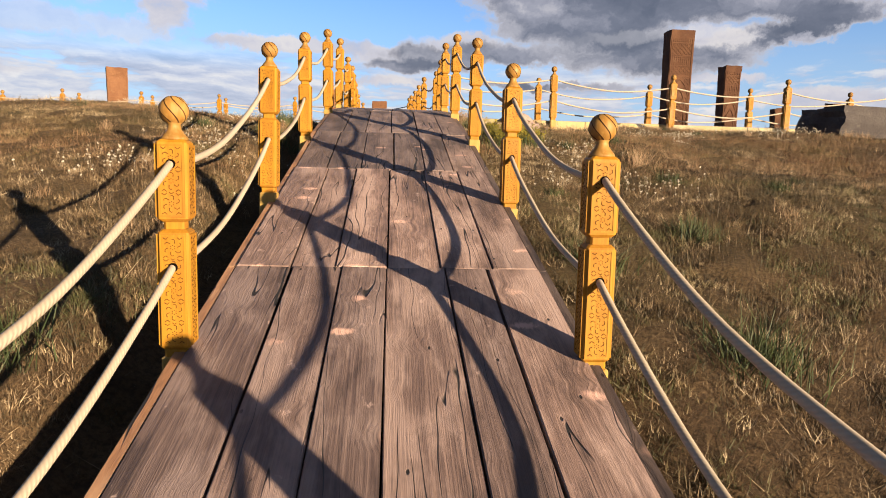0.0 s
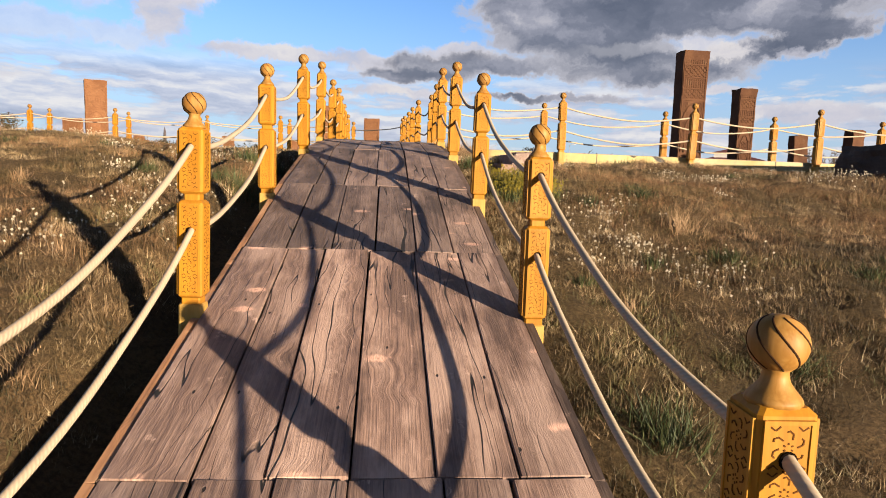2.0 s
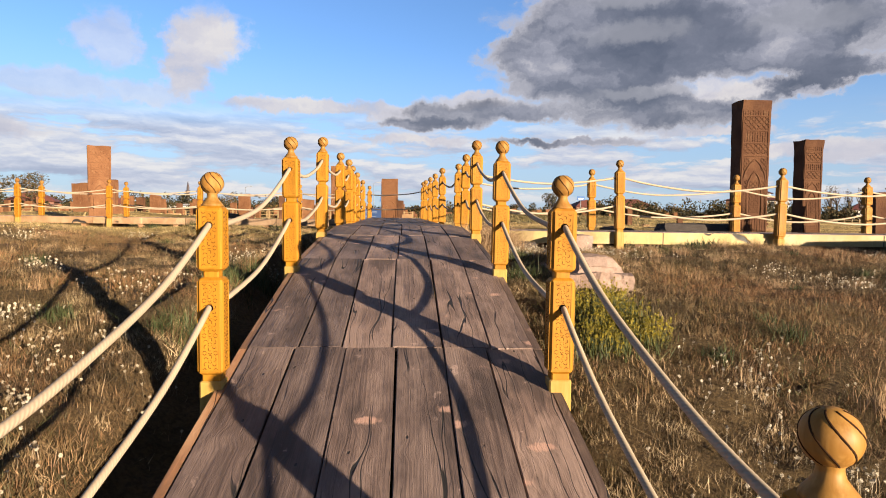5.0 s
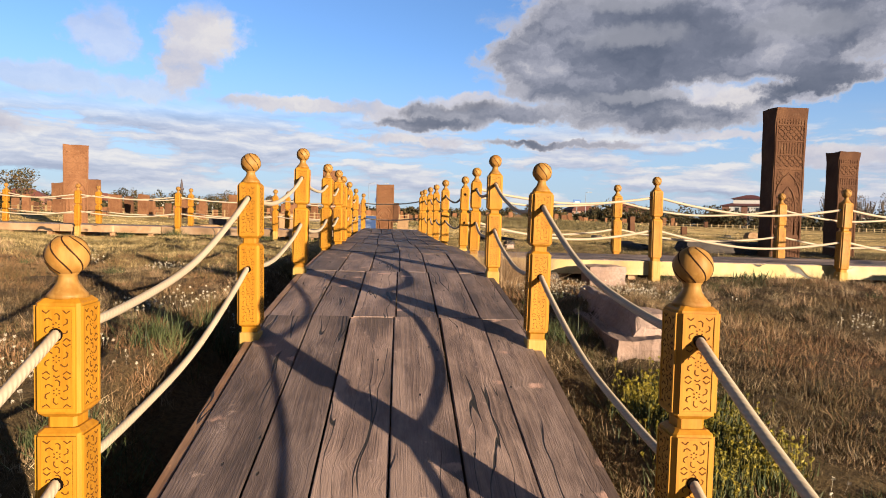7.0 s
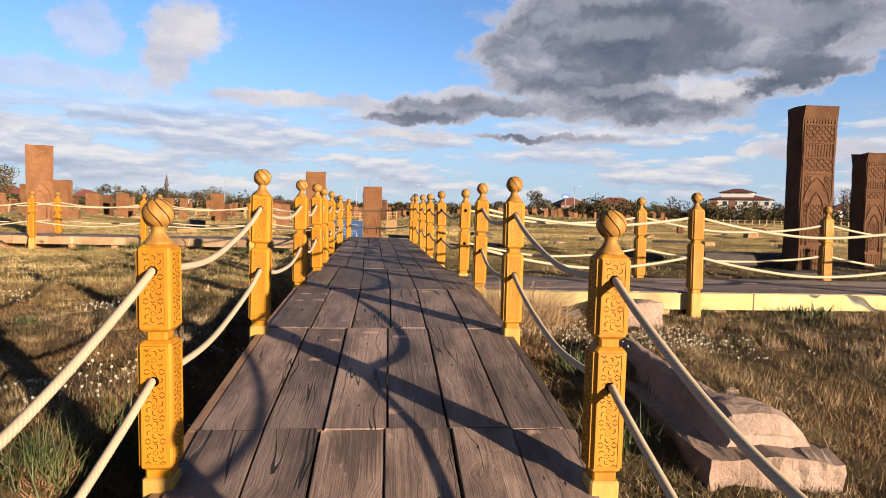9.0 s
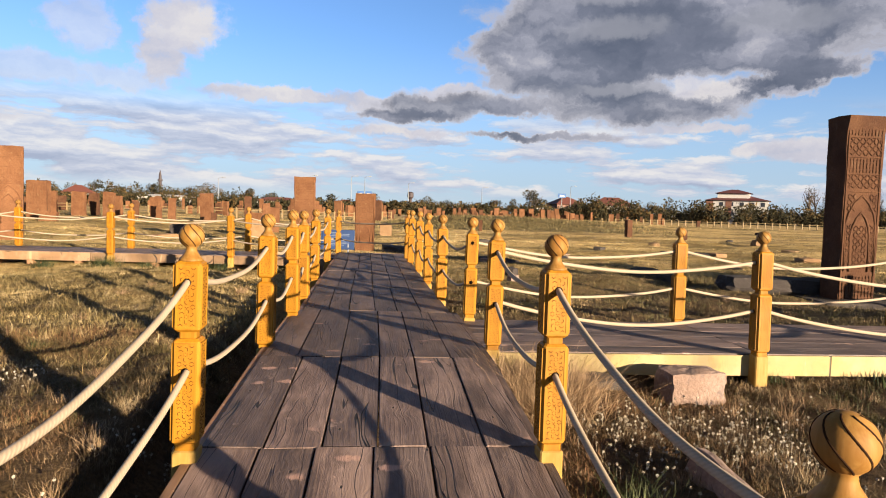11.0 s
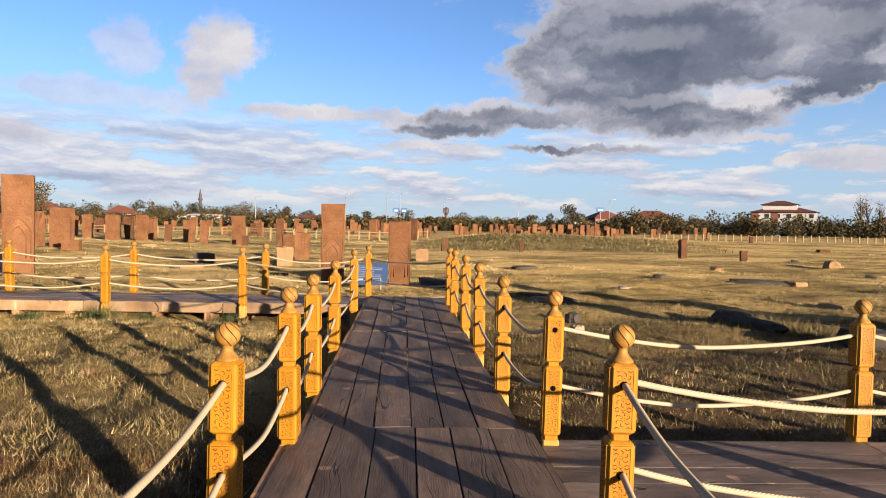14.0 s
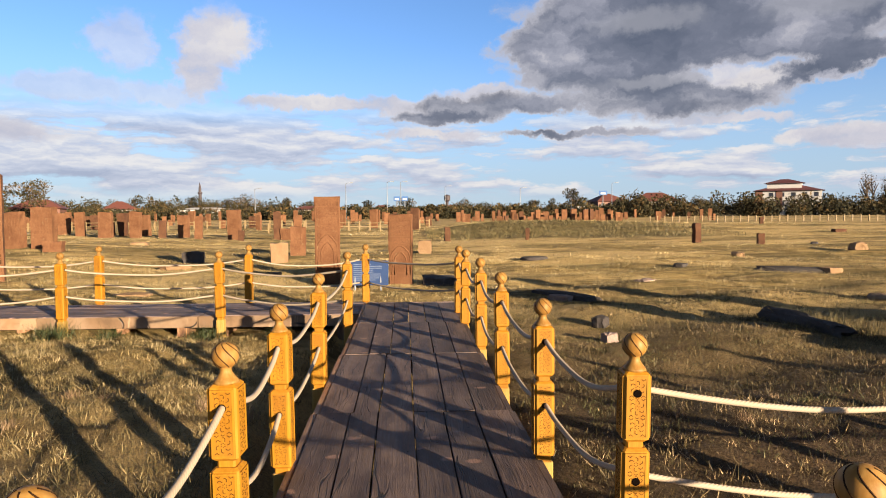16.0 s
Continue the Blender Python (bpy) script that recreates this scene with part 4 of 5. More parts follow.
srng = random.Random(21)
for k in range(190):
    y = srng.uniform(75, 190)
    x = srng.uniform(-0.62, 0.30) * y if srng.random() < 0.72 else srng.uniform(0.16, 0.42) * y
    if 0.02 * y < x < 0.75 * y and y < 108:
        y += 45
    h = srng.uniform(0.9, 2.4)
    s = thing("gravestone", "distant weathered red-brown gravestone in the meadow", "gravestone", "gravestones across the meadow", at=(x, y, gz(x, y) - 0.1), turn=srng.uniform(-25, 25))
    part("slab", slab_bm(srng.uniform(0.5, 1.0), 0.35, h, srng, 3, 0.03, 0.02), srng.choice((DARKTUFF, TUFF, TUFF, TUFF)), s)


# ---- loose stones ----


def rock(label, at, size, mat_, seed, turn=0.0, blocky=0.5, name="rock", rough=1.0):
    r = random.Random(seed)
    b = bmesh.new()
    bmesh.ops.create_cube(b, size=1)
    bmesh.ops.subdivide_edges(b, edges=b.edges[:], cuts=5, use_grid_fill=True)
    off = Vector((r.uniform(0, 99), r.uniform(0, 99), r.uniform(0, 99)))
    for v in b.verts:
        s = v.co.normalized() * 0.62
        c = v.co.lerp(s, 1 - blocky)
        n = (noise.noise_vector(c * 2.3 + off) * 0.10 + noise.noise_vector(c * 6.0 + off) * 0.05) * rough
        v.co = Vector((c.x * size[0], c.y * size[1], (c.z + 0.5) * size[2])) + Vector((n.x * size[0], n.y * size[1], n.z * size[2]))
    o = new(name, mesh_of(b, name, mat_))
    o.matrix_world = pose(at[0], at[1], at[2], 0, 0, turn)
    return tagged(o, label, "stone")


def sarcophagus():
    """A long broken block with a rough foot slab and a smooth sloping ridge on it."""
    s = thing("tomb_block", "broken pale pink carved tomb block lying in dry grass", "tomb stone", at=(1.44, 8.6, 0), turn=-4)
    rr = random.Random(8)
    foot = box(0, 0.62, 0, 2.1, 1.70, 2.19)
    bmesh.ops.subdivide_edges(foot, edges=foot.edges[:], cuts=13, use_grid_fill=True)
    for v in foot.verts:
        edge = 1.0 if v.co.y < 0.2 or v.co.x < 0.06 else 0.5
        v.co += (noise.noise_vector(v.co * 4.0) * 0.035 + noise.noise_vector(v.co * 13.0) * 0.022) * edge
    part("foot_slab", foot, BLOCK, s, "rough broken base slab")
    b = bmesh.new()
    prof = [(0.09, 2.15), (0.115, 2.20), (0.145, 2.235), (0.165, 2.28), (0.18, 2.325), (0.205, 2.345), (0.26, 2.352), (0.34, 2.35), (0.42, 2.34), (0.50, 2.31), (0.56, 2.25), (0.60, 2.15)]
    rows = []
    for j in range(25):
        f = j / 24
        y = 0.16 + 1.9 * f
        row = []
        for k, (x, z) in enumerate(prof):
            low = 1.0 if j else 0.62
            x = x if j < 5 else min(x, 0.20 + (x - 0.20) * 0.35)
            p = Vector((x, y + (0.02 if k > 3 and not j else 0), 2.15 + (z - 2.15) * low * (1 if j > 2 else 0.86 + 0.07 * j)))
            row.append(b.verts.new(p + noise.noise_vector(p * 6.0) * 0.012 + Vector((0, 0, rr.uniform(-0.003, 0.003)))))
        rows.append(row)
    for a, c in zip(rows, rows[1:]):
        for i in range(len(prof) - 1):
            b.faces.new((a[i], a[i + 1], c[i + 1], c[i]))
    b.faces.new(rows[0])
    b.faces.new(rows[-1][::-1])
    bmesh.ops.recalc_face_normals(b, faces=b.faces[:])
    part("ridge", b, BLOCK, s, "smooth hollow-sided upper stone")


sarcophagus()
for k, (x, y, d) in enumerate(((2.02, 9.5, 0.09), (2.2, 9.95, 0.07), (1.95, 10.0, 0.08), (2.3, 9.5, 0.06), (2.12, 9.3, 0.07))):
    rock("pale rubble stone beside the broken tomb", (x, y, gz(x, y) - 0.03), (d, d * 0.8, d * 0.5), BLOCK, 90 + k, 40 * k, 0.4)
rock("pale pink block of stone under the side boardwalk", (2.44, 12.05, 2.12), (0.46, 0.28, 0.33), BLOCK, 3, 5, 0.75, rough=0.6)
rock("dark rock in the shade under the side boardwalk", (1.65, 12.28, 2.1), (0.6, 0.3, 0.24), BLACKROCK, 4, 0, 0.6)
rock("dark lichened boulder on the slope", (9.0, 10.5, 2.2), (3.5, 1.0, 0.52), BLACKROCK, 5, 8, 0.95, rough=0.35)
rock("long dark sunken tomb slab", (7.15, 18.35, 2.15), (1.9, 0.7, 0.46), BLACKROCK, 6, -6, 0.8, "tomb_slab")
rock("long dark sunken tomb slab", (5.95, 20.9, 2.14), (0.30, 1.9, 0.32), BLACKROCK, 7, 4, 0.6, "tomb_slab", 1.7)
rock("low dark broken tomb slab in short grass", (2.97, 24.4, 2.14), (1.7, 0.36, 0.28), BLACKROCK, 8, -56, 0.7, "tomb_slab")
rock("pale broken end of a low tomb slab", (2.82, 24.05, 2.14), (0.5, 0.26, 0.28), BLOCK, 18, -40, 0.6)
rock("low black block at the boardwalk end", (0.45, 27.3, 2.12), (0.8, 0.9, 0.38), BLACKROCK, 9, 0, 0.8, "tomb_slab")
rock("small pale stone in the grass", (2.66, 20.1, 2.14), (0.20, 0.18, 0.24), BLOCK, 10, 20, 0.6)
rock("small dark stone in the grass", (2.87, 21.3, 2.12), (0.25, 0.22, 0.30), BLACKROCK, 11, 50, 0.6)
rock("flat pale stone in the grass", (5.6, 27.0, 2.16), (0.5, 0.35, 0.26), BLOCK, 12, 30, 0.5)
rock("low dark tomb slab far in the meadow", (11.2, 30.2, 2.12), (1.8, 0.5, 0.28), BLACKROCK, 13, -25, 0.55, "tomb_slab", 1.6)
rock("pale stone at the end of a dark slab", (12.1, 29.8, 2.10), (0.55, 0.5, 0.30), SANDROCK, 19, 15, 0.6)
rock("grey boulder in the meadow", (19.0, 38.6, 2.12), (0.6, 0.5, 0.55), SANDROCK, 14, 0, 0.5)
rock("black leaning stone in the meadow", (-8.3, 35.1, 2.1), (0.72, 0.45, 0.62), BLACKROCK, 15, 10, 0.9)
rock("flat pale slab in the grass", (-6.6, 26.0, 2.12), (0.8, 0.5, 0.2), SANDROCK, 16, 10, 0.5)
rock("low stone base of the tall gravestone", (7.9, 17.5, 2.05), (1.5, 1.2, 0.30), BLACKROCK, 17, -3, 0.6)
for k, (x, y) in enumerate(((9.5, 24.0), (8.3, 31.5), (12.4, 36.0), (4.2, 35.0), (17.0, 33.0), (-4.4, 30.5), (-8.2, 33.0), (21.0, 45.0), (-14.0, 44.0), (-18, 48), (14.0, 27.5))):
    rock("low weathered stone in dry grass", (x, y, gz(x, y) - 0.06), (srng.uniform(0.4, 1.0), srng.uniform(0.3, 0.6), srng.uniform(0.14, 0.24)), (SANDROCK, BLACKROCK)[k % 2], 60 + k, srng.uniform(0, 90), 0.5)

# ---- information board ----
board = thing("information_board", "blue tilted information board with pale lettering", "sign", at=(-1.25, 26.2, 2.2))
part("panel", box(-0.48, 0.48, -0.015, 0.015, 0.0, 0.60, 0.006), BLUE, board).matrix_local = pose(0, 0, 0.22, -22)
face = part("face", box(-0.44, 0.44, -0.021, -0.016, 0.03, 0.57), BLUE, board, "deep blue printed face")
face.matrix_local = pose(0, 0, 0.22, -22)
brng = random.Random(2)
for r in range(9):
    w = brng.uniform(0.45, 0.68) if r else 0.4
    part("text_line", box(-0.34, -0.34 + w, -0.025, -0.0215, 0.50 - r * 0.048, 0.515 - r * 0.048), PALEINK, board).matrix_local = pose(0, 0, 0.22, -22)
for sx in (-0.3, 0.3):
    part("leg", tube([(sx, 0.02, -0.12), (sx, 0.02, 0.3), (sx, 0.12, 0.5)], 0.022, 8), STEEL, board)

# ---- far buildings ----


def wall_box(b, name, x0, x1, y0, y1, z0, z1, mat_):
    return part(name, box(x0, x1, y0, y1, z0, z1), mat_, b)


def hip_roof(x0, x1, y0, y1, z, h, over):
    b = bmesh.new()
    x0, x1, y0, y1 = x0 - over, x1 + over, y0 - over, y1 + over
    r = min(x1 - x0, y1 - y0) / 2
    base = [b.verts.new(p) for p in ((x0, y0, z), (x1, y0, z), (x1, y1, z), (x0, y1, z))]
    if x1 - x0 > y1 - y0:
        a, c = b.verts.new((x0 + r, (y0 + y1) / 2, z + h)), b.verts.new((x1 - r, (y0 + y1) / 2, z + h))
        b.faces.new((base[0], base[1], c, a)), b.faces.new((base[2], base[3], a, c))
        b.faces.new((base[1], base[2], c)), b.faces.new((base[3], base[0], a))
    else:
        a = b.verts.new(((x0 + x1) / 2, (y0 + y1) / 2, z + h))
        for i in range(4):
            b.faces.new((base[i], base[(i + 1) % 4], a))
    b.faces.new(base[::-1])
    return b


def house(label, at, turn, w, d, storeys, wall_mat, roof_mat, roof_h, bays, accent=None, name="house"):
    h = thing(name, label, "building", "buildings beyond the meadow", at=at, turn=turn)
    hh = storeys * 3.0
    wall = wall_box(h, "wall", -w / 2, w / 2, -d / 2, d / 2, -5, hh, wall_mat)
    part("roof", hip_roof(-w / 2, w / 2, -d / 2, d / 2, hh, roof_h, 0.8), roof_mat, h)
    for s in range(storeys):
        for i in range(bays):
            x = -w / 2 + w * (i + 0.5) / bays
            o = part("window", box(-0.65, 0.65, -0.06, 0.10, 0, 1.4), WINDOW, h)
            o.location = (x, -d / 2, s * 3.0 + 1.0)
            part("frame", box(-0.75, 0.75, -0.09, -0.03, -0.12, 0.0), WHITEWALL, o)
    if accent:
        for x0, x1 in accent:
            part("wall_panel", box(x0, x1, -d / 2 - 0.10, -d / 2 + 0.02, -1, hh - 0.1), BROWNWALL, h, "terracotta coloured wall strip")
    return h


big_house = house("white and terracotta three-storey building with dark red hipped roofs", (127, 232, 4.5), -32, 20, 13, 2, WHITEWALL, ROOFRED, 2.0, 6, ((-10, -7.6), (-3.6, -1.6)))
part("roof_lantern", box(-6.5, 4, -4, 4, 6.2, 8.6), WHITEWALL, big_house)
part("upper_roof", hip_roof(-6.5, 4, -4, 4, 8.6, 1.5, 0.9), ROOFRED, big_house)
house("cream house with a rust-red hipped roof", (79.5, 230, 1.2), -15, 15, 10, 2, WHITEWALL, ROOFTILE, 3.0, 3)
house("low house with rust-red roof among trees", (67, 243, 1.4), 10, 11, 9, 2, BROWNWALL, ROOFTILE, 2.8, 3)
house("pale house with a grey roof behind trees", (186, 258, 2.2), -20, 12, 9, 2, WHITEWALL, ROOFRED, 3.0, 3)
house("white house with a red roof behind trees", (-95, 222, 2.6), 25, 9, 7, 1, WHITEWALL, ROOFTILE, 2.6, 2)
house("reddish house half hidden by trees", (-116, 215, 3.0), 15, 13, 8, 1, BROWNWALL, ROOFTILE, 2.8, 3)
house("low white flat house by the minaret", (-66, 215, 2.4), 8, 15, 8, 1, WHITEWALL, WHITEWALL, 0.6, 4)
house("low pale shed beyond the meadow", (-34, 225, 2.2), 0, 13, 6, 1, WHITEWALL, ROOFTILE, 1.2, 3)
house("house with a rust-red roof among trees", (-16, 290, 1.2), 6, 12, 9, 1, BROWNWALL, ROOFTILE, 3.0, 4)
house("house with a brown roof among trees", (14, 300, 1.2), -8, 12, 9, 1, BROWNWALL, ROOFRED, 3.0, 4)
truck = thing("truck_trailer", "long white truck trailer parked by the trees", "trailer", at=(52, 214, 2.2))
part("body", box(-4.6, 4.6, -1.2, 1.2, 1.0, 3.4, 0.05), WHITEWALL, truck)
part("chassis", box(-4.4, 4.4, -0.9, 0.9, 0.7, 1.0), STEEL, truck)
for x in (-3.6, -2.5, 3.4):
    for sy in (-1.0, 1.0):
        wheel = part("wheel", lathe([(0.3, -0.15), (0.5, -0.13), (0.5, 0.13), (0.3, 0.15)], 16), BLACKROCK, truck)
        wheel.matrix_local = pose(x, sy, 0.5, 90, 0, 0)
mina = thing("minaret", "slender dark minaret with a pointed cap", "minaret", at=(-128.5, 400, 2.0))
part("shaft", lathe([(1.3, 0), (1.3, 6), (0.9, 6.5), (0.85, 13.6)], 16), MINARET, mina)
part("balcony", lathe([(0.85, 13.5), (1.35, 14.0), (1.35, 14.8), (0.85, 14.8)], 16), MINARET, mina)
part("cap", lathe([(0.8, 14.8), (0.75, 17.0), (0.06, 20.5)], 16), MINARET, mina)

# ---- street lamps, signs and a far fence ----
for k, (x, y, h) in enumerate(((-20, 190, 10), (-9.5, 205, 11), (-5.5, 205, 11), (8, 215, 10), (30, 205, 9), (-47, 200, 9), (62, 220, 11))):
    lamp = thing("street_lamp", "tall grey street lamp beyond the meadow", "street lamp", "street lamps", at=(x, y, 2.0))
    part("pole", tube([(0, 0, 0), (0, 0, h * 0.5), (0, 0, h)], 0.13, 8, taper=0.6), STEEL, lamp)
    part("arm", tube([(0, 0, h - 0.1), (0.6, 0, h + 0.2), (1.5, 0, h + 0.25)], 0.06, 6), STEEL, lamp)
    part("lamp_head", box(1.2, 2.0, -0.18, 0.18, h + 0.15, h + 0.35, 0.04), STEEL, lamp)
for x, y, z, w in ((58, 216, 7.6, 2.6), (-6.8, 208, 6.0, 1.9), (-4.4, 208, 6.0, 1.9)):
    sg = thing("road_sign", "blue sign board on a steel mast", "sign", at=(x, y, 2.0))
    part("mast", tube([(0, 0.2, 0), (0, 0.2, z)], 0.16, 8), STEEL, sg)
    part("board", box(-w / 2, w / 2, -0.1, 0.1, z - 0.5, z + 0.9, 0.04), SIGNBLUE, sg)
    part("stripe", box(-w * 0.3, w * 0.3, -0.13, -0.105, z - 0.2, z + 0.3), WHITEWALL, sg)
tower = thing("water_tower", "slim grey water tower on the skyline", "tower", at=(13.5, 330, 2.0))
part("shaft", tube([(0, 0, 0), (0, 0, 8)], 0.7, 10), MINARET, tower)
part("tank", lathe([(0.7, 7.0), (1.5, 8.0), (1.5, 10.0), (0.5, 10.6)], 14), MINARET, tower)


def post_fence(label, ax, ay, bx, by, n):
    f = thing("post_fence", label, "fence")
    for i in range(n):
        k = i / (n - 1)
        x, y = ax + (bx - ax) * k, ay + (by - ay) * k
        o = part("fence_post", box(-0.07, 0.07, -0.07, 0.07, -0.1, 0.95), FARPOST, f)
        o.location = (x, y, gz(x, y))
    for z in (0.45, 0.8):
        pts = [(ax + (bx - ax) * k / 12, ay + (by - ay) * k / 12, gz(ax + (bx - ax) * k / 12, ay + (by - ay) * k / 12) + z) for k in range(13)]
        part("rail", tube(pts, 0.035, 5), FARPOST, f)


post_fence("low yellow rope fence across the far meadow", 36, 112, 84, 100, 46)
post_fence("low yellow rope fence among the graves", -14, 72, 1, 80, 16)
post_fence("low yellow rope fence among the graves", -46, 84, -14, 92, 24)

# ---- trees ----


def leaf_cloud(rng, centre, rad, n, size):
    """n small leaf triangles in an uneven clump."""
    u = rng.normal(0, 1, (n, 3))
    u /= np.linalg.norm(u, axis=1)[:, None]
    p = np.array(centre) + u * (rng.uniform(0.35, 1.0, n) ** 0.6)[:, None] * np.array(rad)
    d = rng.normal(0, size, (n, 3, 3))
    return (p[:, None, :] + d).reshape(-1, 3)


def far_tree(x, y, h, w, seed, bare=False, label="bushy autumn tree on the skyline"):
    r = np.random.default_rng(seed)
    z = gz(x, y) - 0.2
    t = thing("tree", label, "tree", "trees on the skyline", at=(x, y, z))
    bm = bmesh.new()
    tube([(0, 0, 0), (0.05 * h, 0, h * 0.3), (0, 0.03 * h, h * 0.75)], 0.035 * h, 6, bm, taper=0.3)
    for k in range(5):
        a = r.uniform(0, 6.28)
        z0 = h * r.uniform(0.2, 0.5)
        tube([(0.02 * h, 0, z0), (math.cos(a) * w * 0.25, math.sin(a) * w * 0.25, z0 + h * 0.18), (math.cos(a) * w * 0.42, math.sin(a) * w * 0.42, z0 + h * 0.30)], 0.016 * h, 5, bm, taper=0.3)
    part("trunk", bm, BAREWOOD, t)
    vs = []
    for k in range(9):
        a, q = r.uniform(0, 6.28), r.uniform(0, 0.62)
        vs.append(leaf_cloud(r, (math.cos(a) * w * 0.5 * q, math.sin(a) * w * 0.5 * q, h * r.uniform(0.34, 0.82)), (w * 0.24, w * 0.24, h * 0.17), 60 if bare else 210, (0.006 if bare else 0.011) * h + 0.06))
    v = np.concatenate(vs)
    part("crown", soup("crown", v, np.arange(len(v)).reshape(-1, 3), BAREWOOD if bare else LEAVES), None, t)


trng = random.Random(77)
for k in range(60):
    az_ = -36 + 72 * (k + trng.random()) / 60
    d = trng.uniform(215, 300)
    h = trng.uniform(5.5, 9.5) * (0.95 if az_ < -12 else 0.8)
    far_tree(math.tan(radians(az_)) * d, d, h, h * trng.uniform(0.8, 1.3), 100 + k)
far_tree(46, 205, 9.5, 7.5, 7, label="round autumn tree standing alone")
for k, (x, y) in enumerate(((-105, 176), (-112, 170), (-99, 182), (-120, 190))):
    far_tree(x, y, 12, 12, 400 + k, label="large orange autumn tree")
for k in range(11):
    far_tree(150 + k * 3.4, 228 + trng.uniform(-4, 4), trng.uniform(13, 16), 4.5, 300 + k, True, "bare grey poplar on the skyline")

wr = np.random.default_rng(9)
vs = []
for k in range(1150):
    a = math.radians(wr.uniform(-46, 46))
    d = wr.uniform(185, 240) if k % 2 else wr.uniform(240, 330)
    hgt = wr.uniform(2.2, 4.6) if k % 2 and a < 0.28 else wr.uniform(3.6, 9.6) * (0.95 if a < -0.2 else 0.62 if a < 0.28 else 0.85)
    vs.append(leaf_cloud(wr, (math.tan(a) * d, d, 2.2 + hgt * 0.45), (wr.uniform(2.0, 4.2), 2.0, hgt * 0.55), 200, 0.30))
v = np.concatenate(vs)
tagged(new("far_hedge", soup("far_hedge", v, np.arange(len(v)).reshape(-1, 3), LEAVES)), "band of far autumn bushes and low trees", "bushes", kind="stuff")

# ---- grass ----


def blade_field(name, label, x, y, h, wid, mat_, seed, lean=0.6, category="grass"):
    """Thin bent blades, one triangle each, rooted on the ground."""
    r = np.random.default_rng(seed)
    n = len(x)
    z = ground_z(x, y) - 0.01
    a = r.uniform(0, 2 * np.pi, n)
    l = np.abs(r.normal(0, lean, n)) * h
    la = r.uniform(0, 2 * np.pi, n)
    base = np.stack([x, y, z], -1)
    side = np.stack([np.cos(a) * wid, np.sin(a) * wid, np.zeros(n)], -1)
    tip = base + np.stack([np.cos(la) * l, np.sin(la) * l, h], -1)
    v = np.stack([base - side, base + side, tip], 1).reshape(-1, 3)
    tagged(new(name, soup(name, v, np.arange(3 * n).reshape(-1, 3), mat_)), label, category, kind="stuff")


def scatter(r, n, x0, x1, y0, y1, clump):
    """Points in an area, thinned by soft clumps and kept off the boardwalks."""
    x, y = r.uniform(x0, x1, n), r.uniform(y0, y1, n)
    c = 0.5 + 0.25 * np.sin(2.3 * x + 1.1 * y) + 0.25 * np.sin(3.7 * y - 1.9 * x + 2.0)
    keep = r.uniform(0, 1, n) < (1 - clump) + clump * c
    keep &= ~((x > -1.2) & (x < 0.84) & (y < 21.3))
    keep &= ~((x > 0) & (y > 12.38) & (y < 13.95) & (x < 13))
    keep &= ~((x < 0) & (y > 20.9) & (y < 22.4) & (x > -14))
    return x[keep], y[keep]


g = np.random.default_rng(31)
for name, n, per, area, hh, spread, ww, seed in (("near_grass", 60000, 20, (-4.8, 5.6, 0.4, 14), 0.026, 0.042, 0.0022, 1), ("near_grass", 6500, 46, (-4.8, 5.6, 0.4, 14), 0.036, 0.036, 0.0022, 8), ("turf_beside_boardwalk", 17500, 14, (0.8, 13, 12, 25), 0.034, 0.075, 0.0036, 2), ("straw_turf", 15500, 15, (-11, -1.1, 12.5, 24), 0.036, 0.070, 0.0036, 6), ("meadow_grass", 16000, 14, (-14, 18, 23, 36), 0.040, 0.085, 0.0045, 7),
                                                ("slope_grass", 9000, 12, (5.5, 12.5, 0, 12.4), 0.040, 0.075, 0.0034, 4), ("slope_grass", 9000, 12, (-11, -4.7, 0, 14), 0.040, 0.075, 0.0034, 5),
                                                ("far_grass", 32000, 8, (-34, 42, 30, 85), 0.045, 0.16, 0.010, 3)):
    cx, cy = scatter(g, n, *area, 0.30)
    size = g.lognormal(0, 0.40, len(cx))
    x = np.repeat(cx, per) + g.normal(0, 1, len(cx) * per) * spread * np.repeat(size, per)
    y = np.repeat(cy, per) + g.normal(0, 1, len(cx) * per) * spread * np.repeat(size, per)
    h = np.clip(np.abs(g.normal(hh, hh * 0.4, len(x))) * np.repeat(size, per), 0.012, 0.22)
    ok = ~((x > -1.16) & (x < 0.87) & (y < 21.7)) & ~((x < 0) & (y > 20.9) & (y < 22.4) & (x > -14)) & ~((x > 1.5) & (x < 20) & (y > 54) & (y < 70) & (g.uniform(0, 1, len(x)) < 0.8))
    blade_field(name, "short dry straw and green meadow grass", x[ok], y[ok], h[ok], ww * g.uniform(0.6, 1.4, ok.sum()), {"far_grass": FARGRASS, "turf_beside_boardwalk": TURF, "straw_turf": STRAWTURF, "meadow_grass": STRAWTURF}.get(name, DRYGRASS), seed, 0.9)


def tufts(name, label, spots, n, spread, h, wid, mat_, seed, lean=0.5, category="grass"):
    r = np.random.default_rng(seed)
    xs, ys, hs = [], [], []
    for x, y, s in spots:
        k = int(n * s)
        xs.append(r.normal(x, spread * s, k)), ys.append(r.normal(y, spread * s, k)), hs.append(np.abs(r.normal(h, h * 0.35, k)) * s + 0.02)
    x, y, h_ = np.concatenate(xs), np.concatenate(ys), np.concatenate(hs)
    ok = ~((np.abs(x) < 0.84) & (y < 22.9))
    blade_field(name, label, x[ok], y[ok], h_[ok], wid * np.ones(ok.sum()), mat_, seed + 1, lean, category)


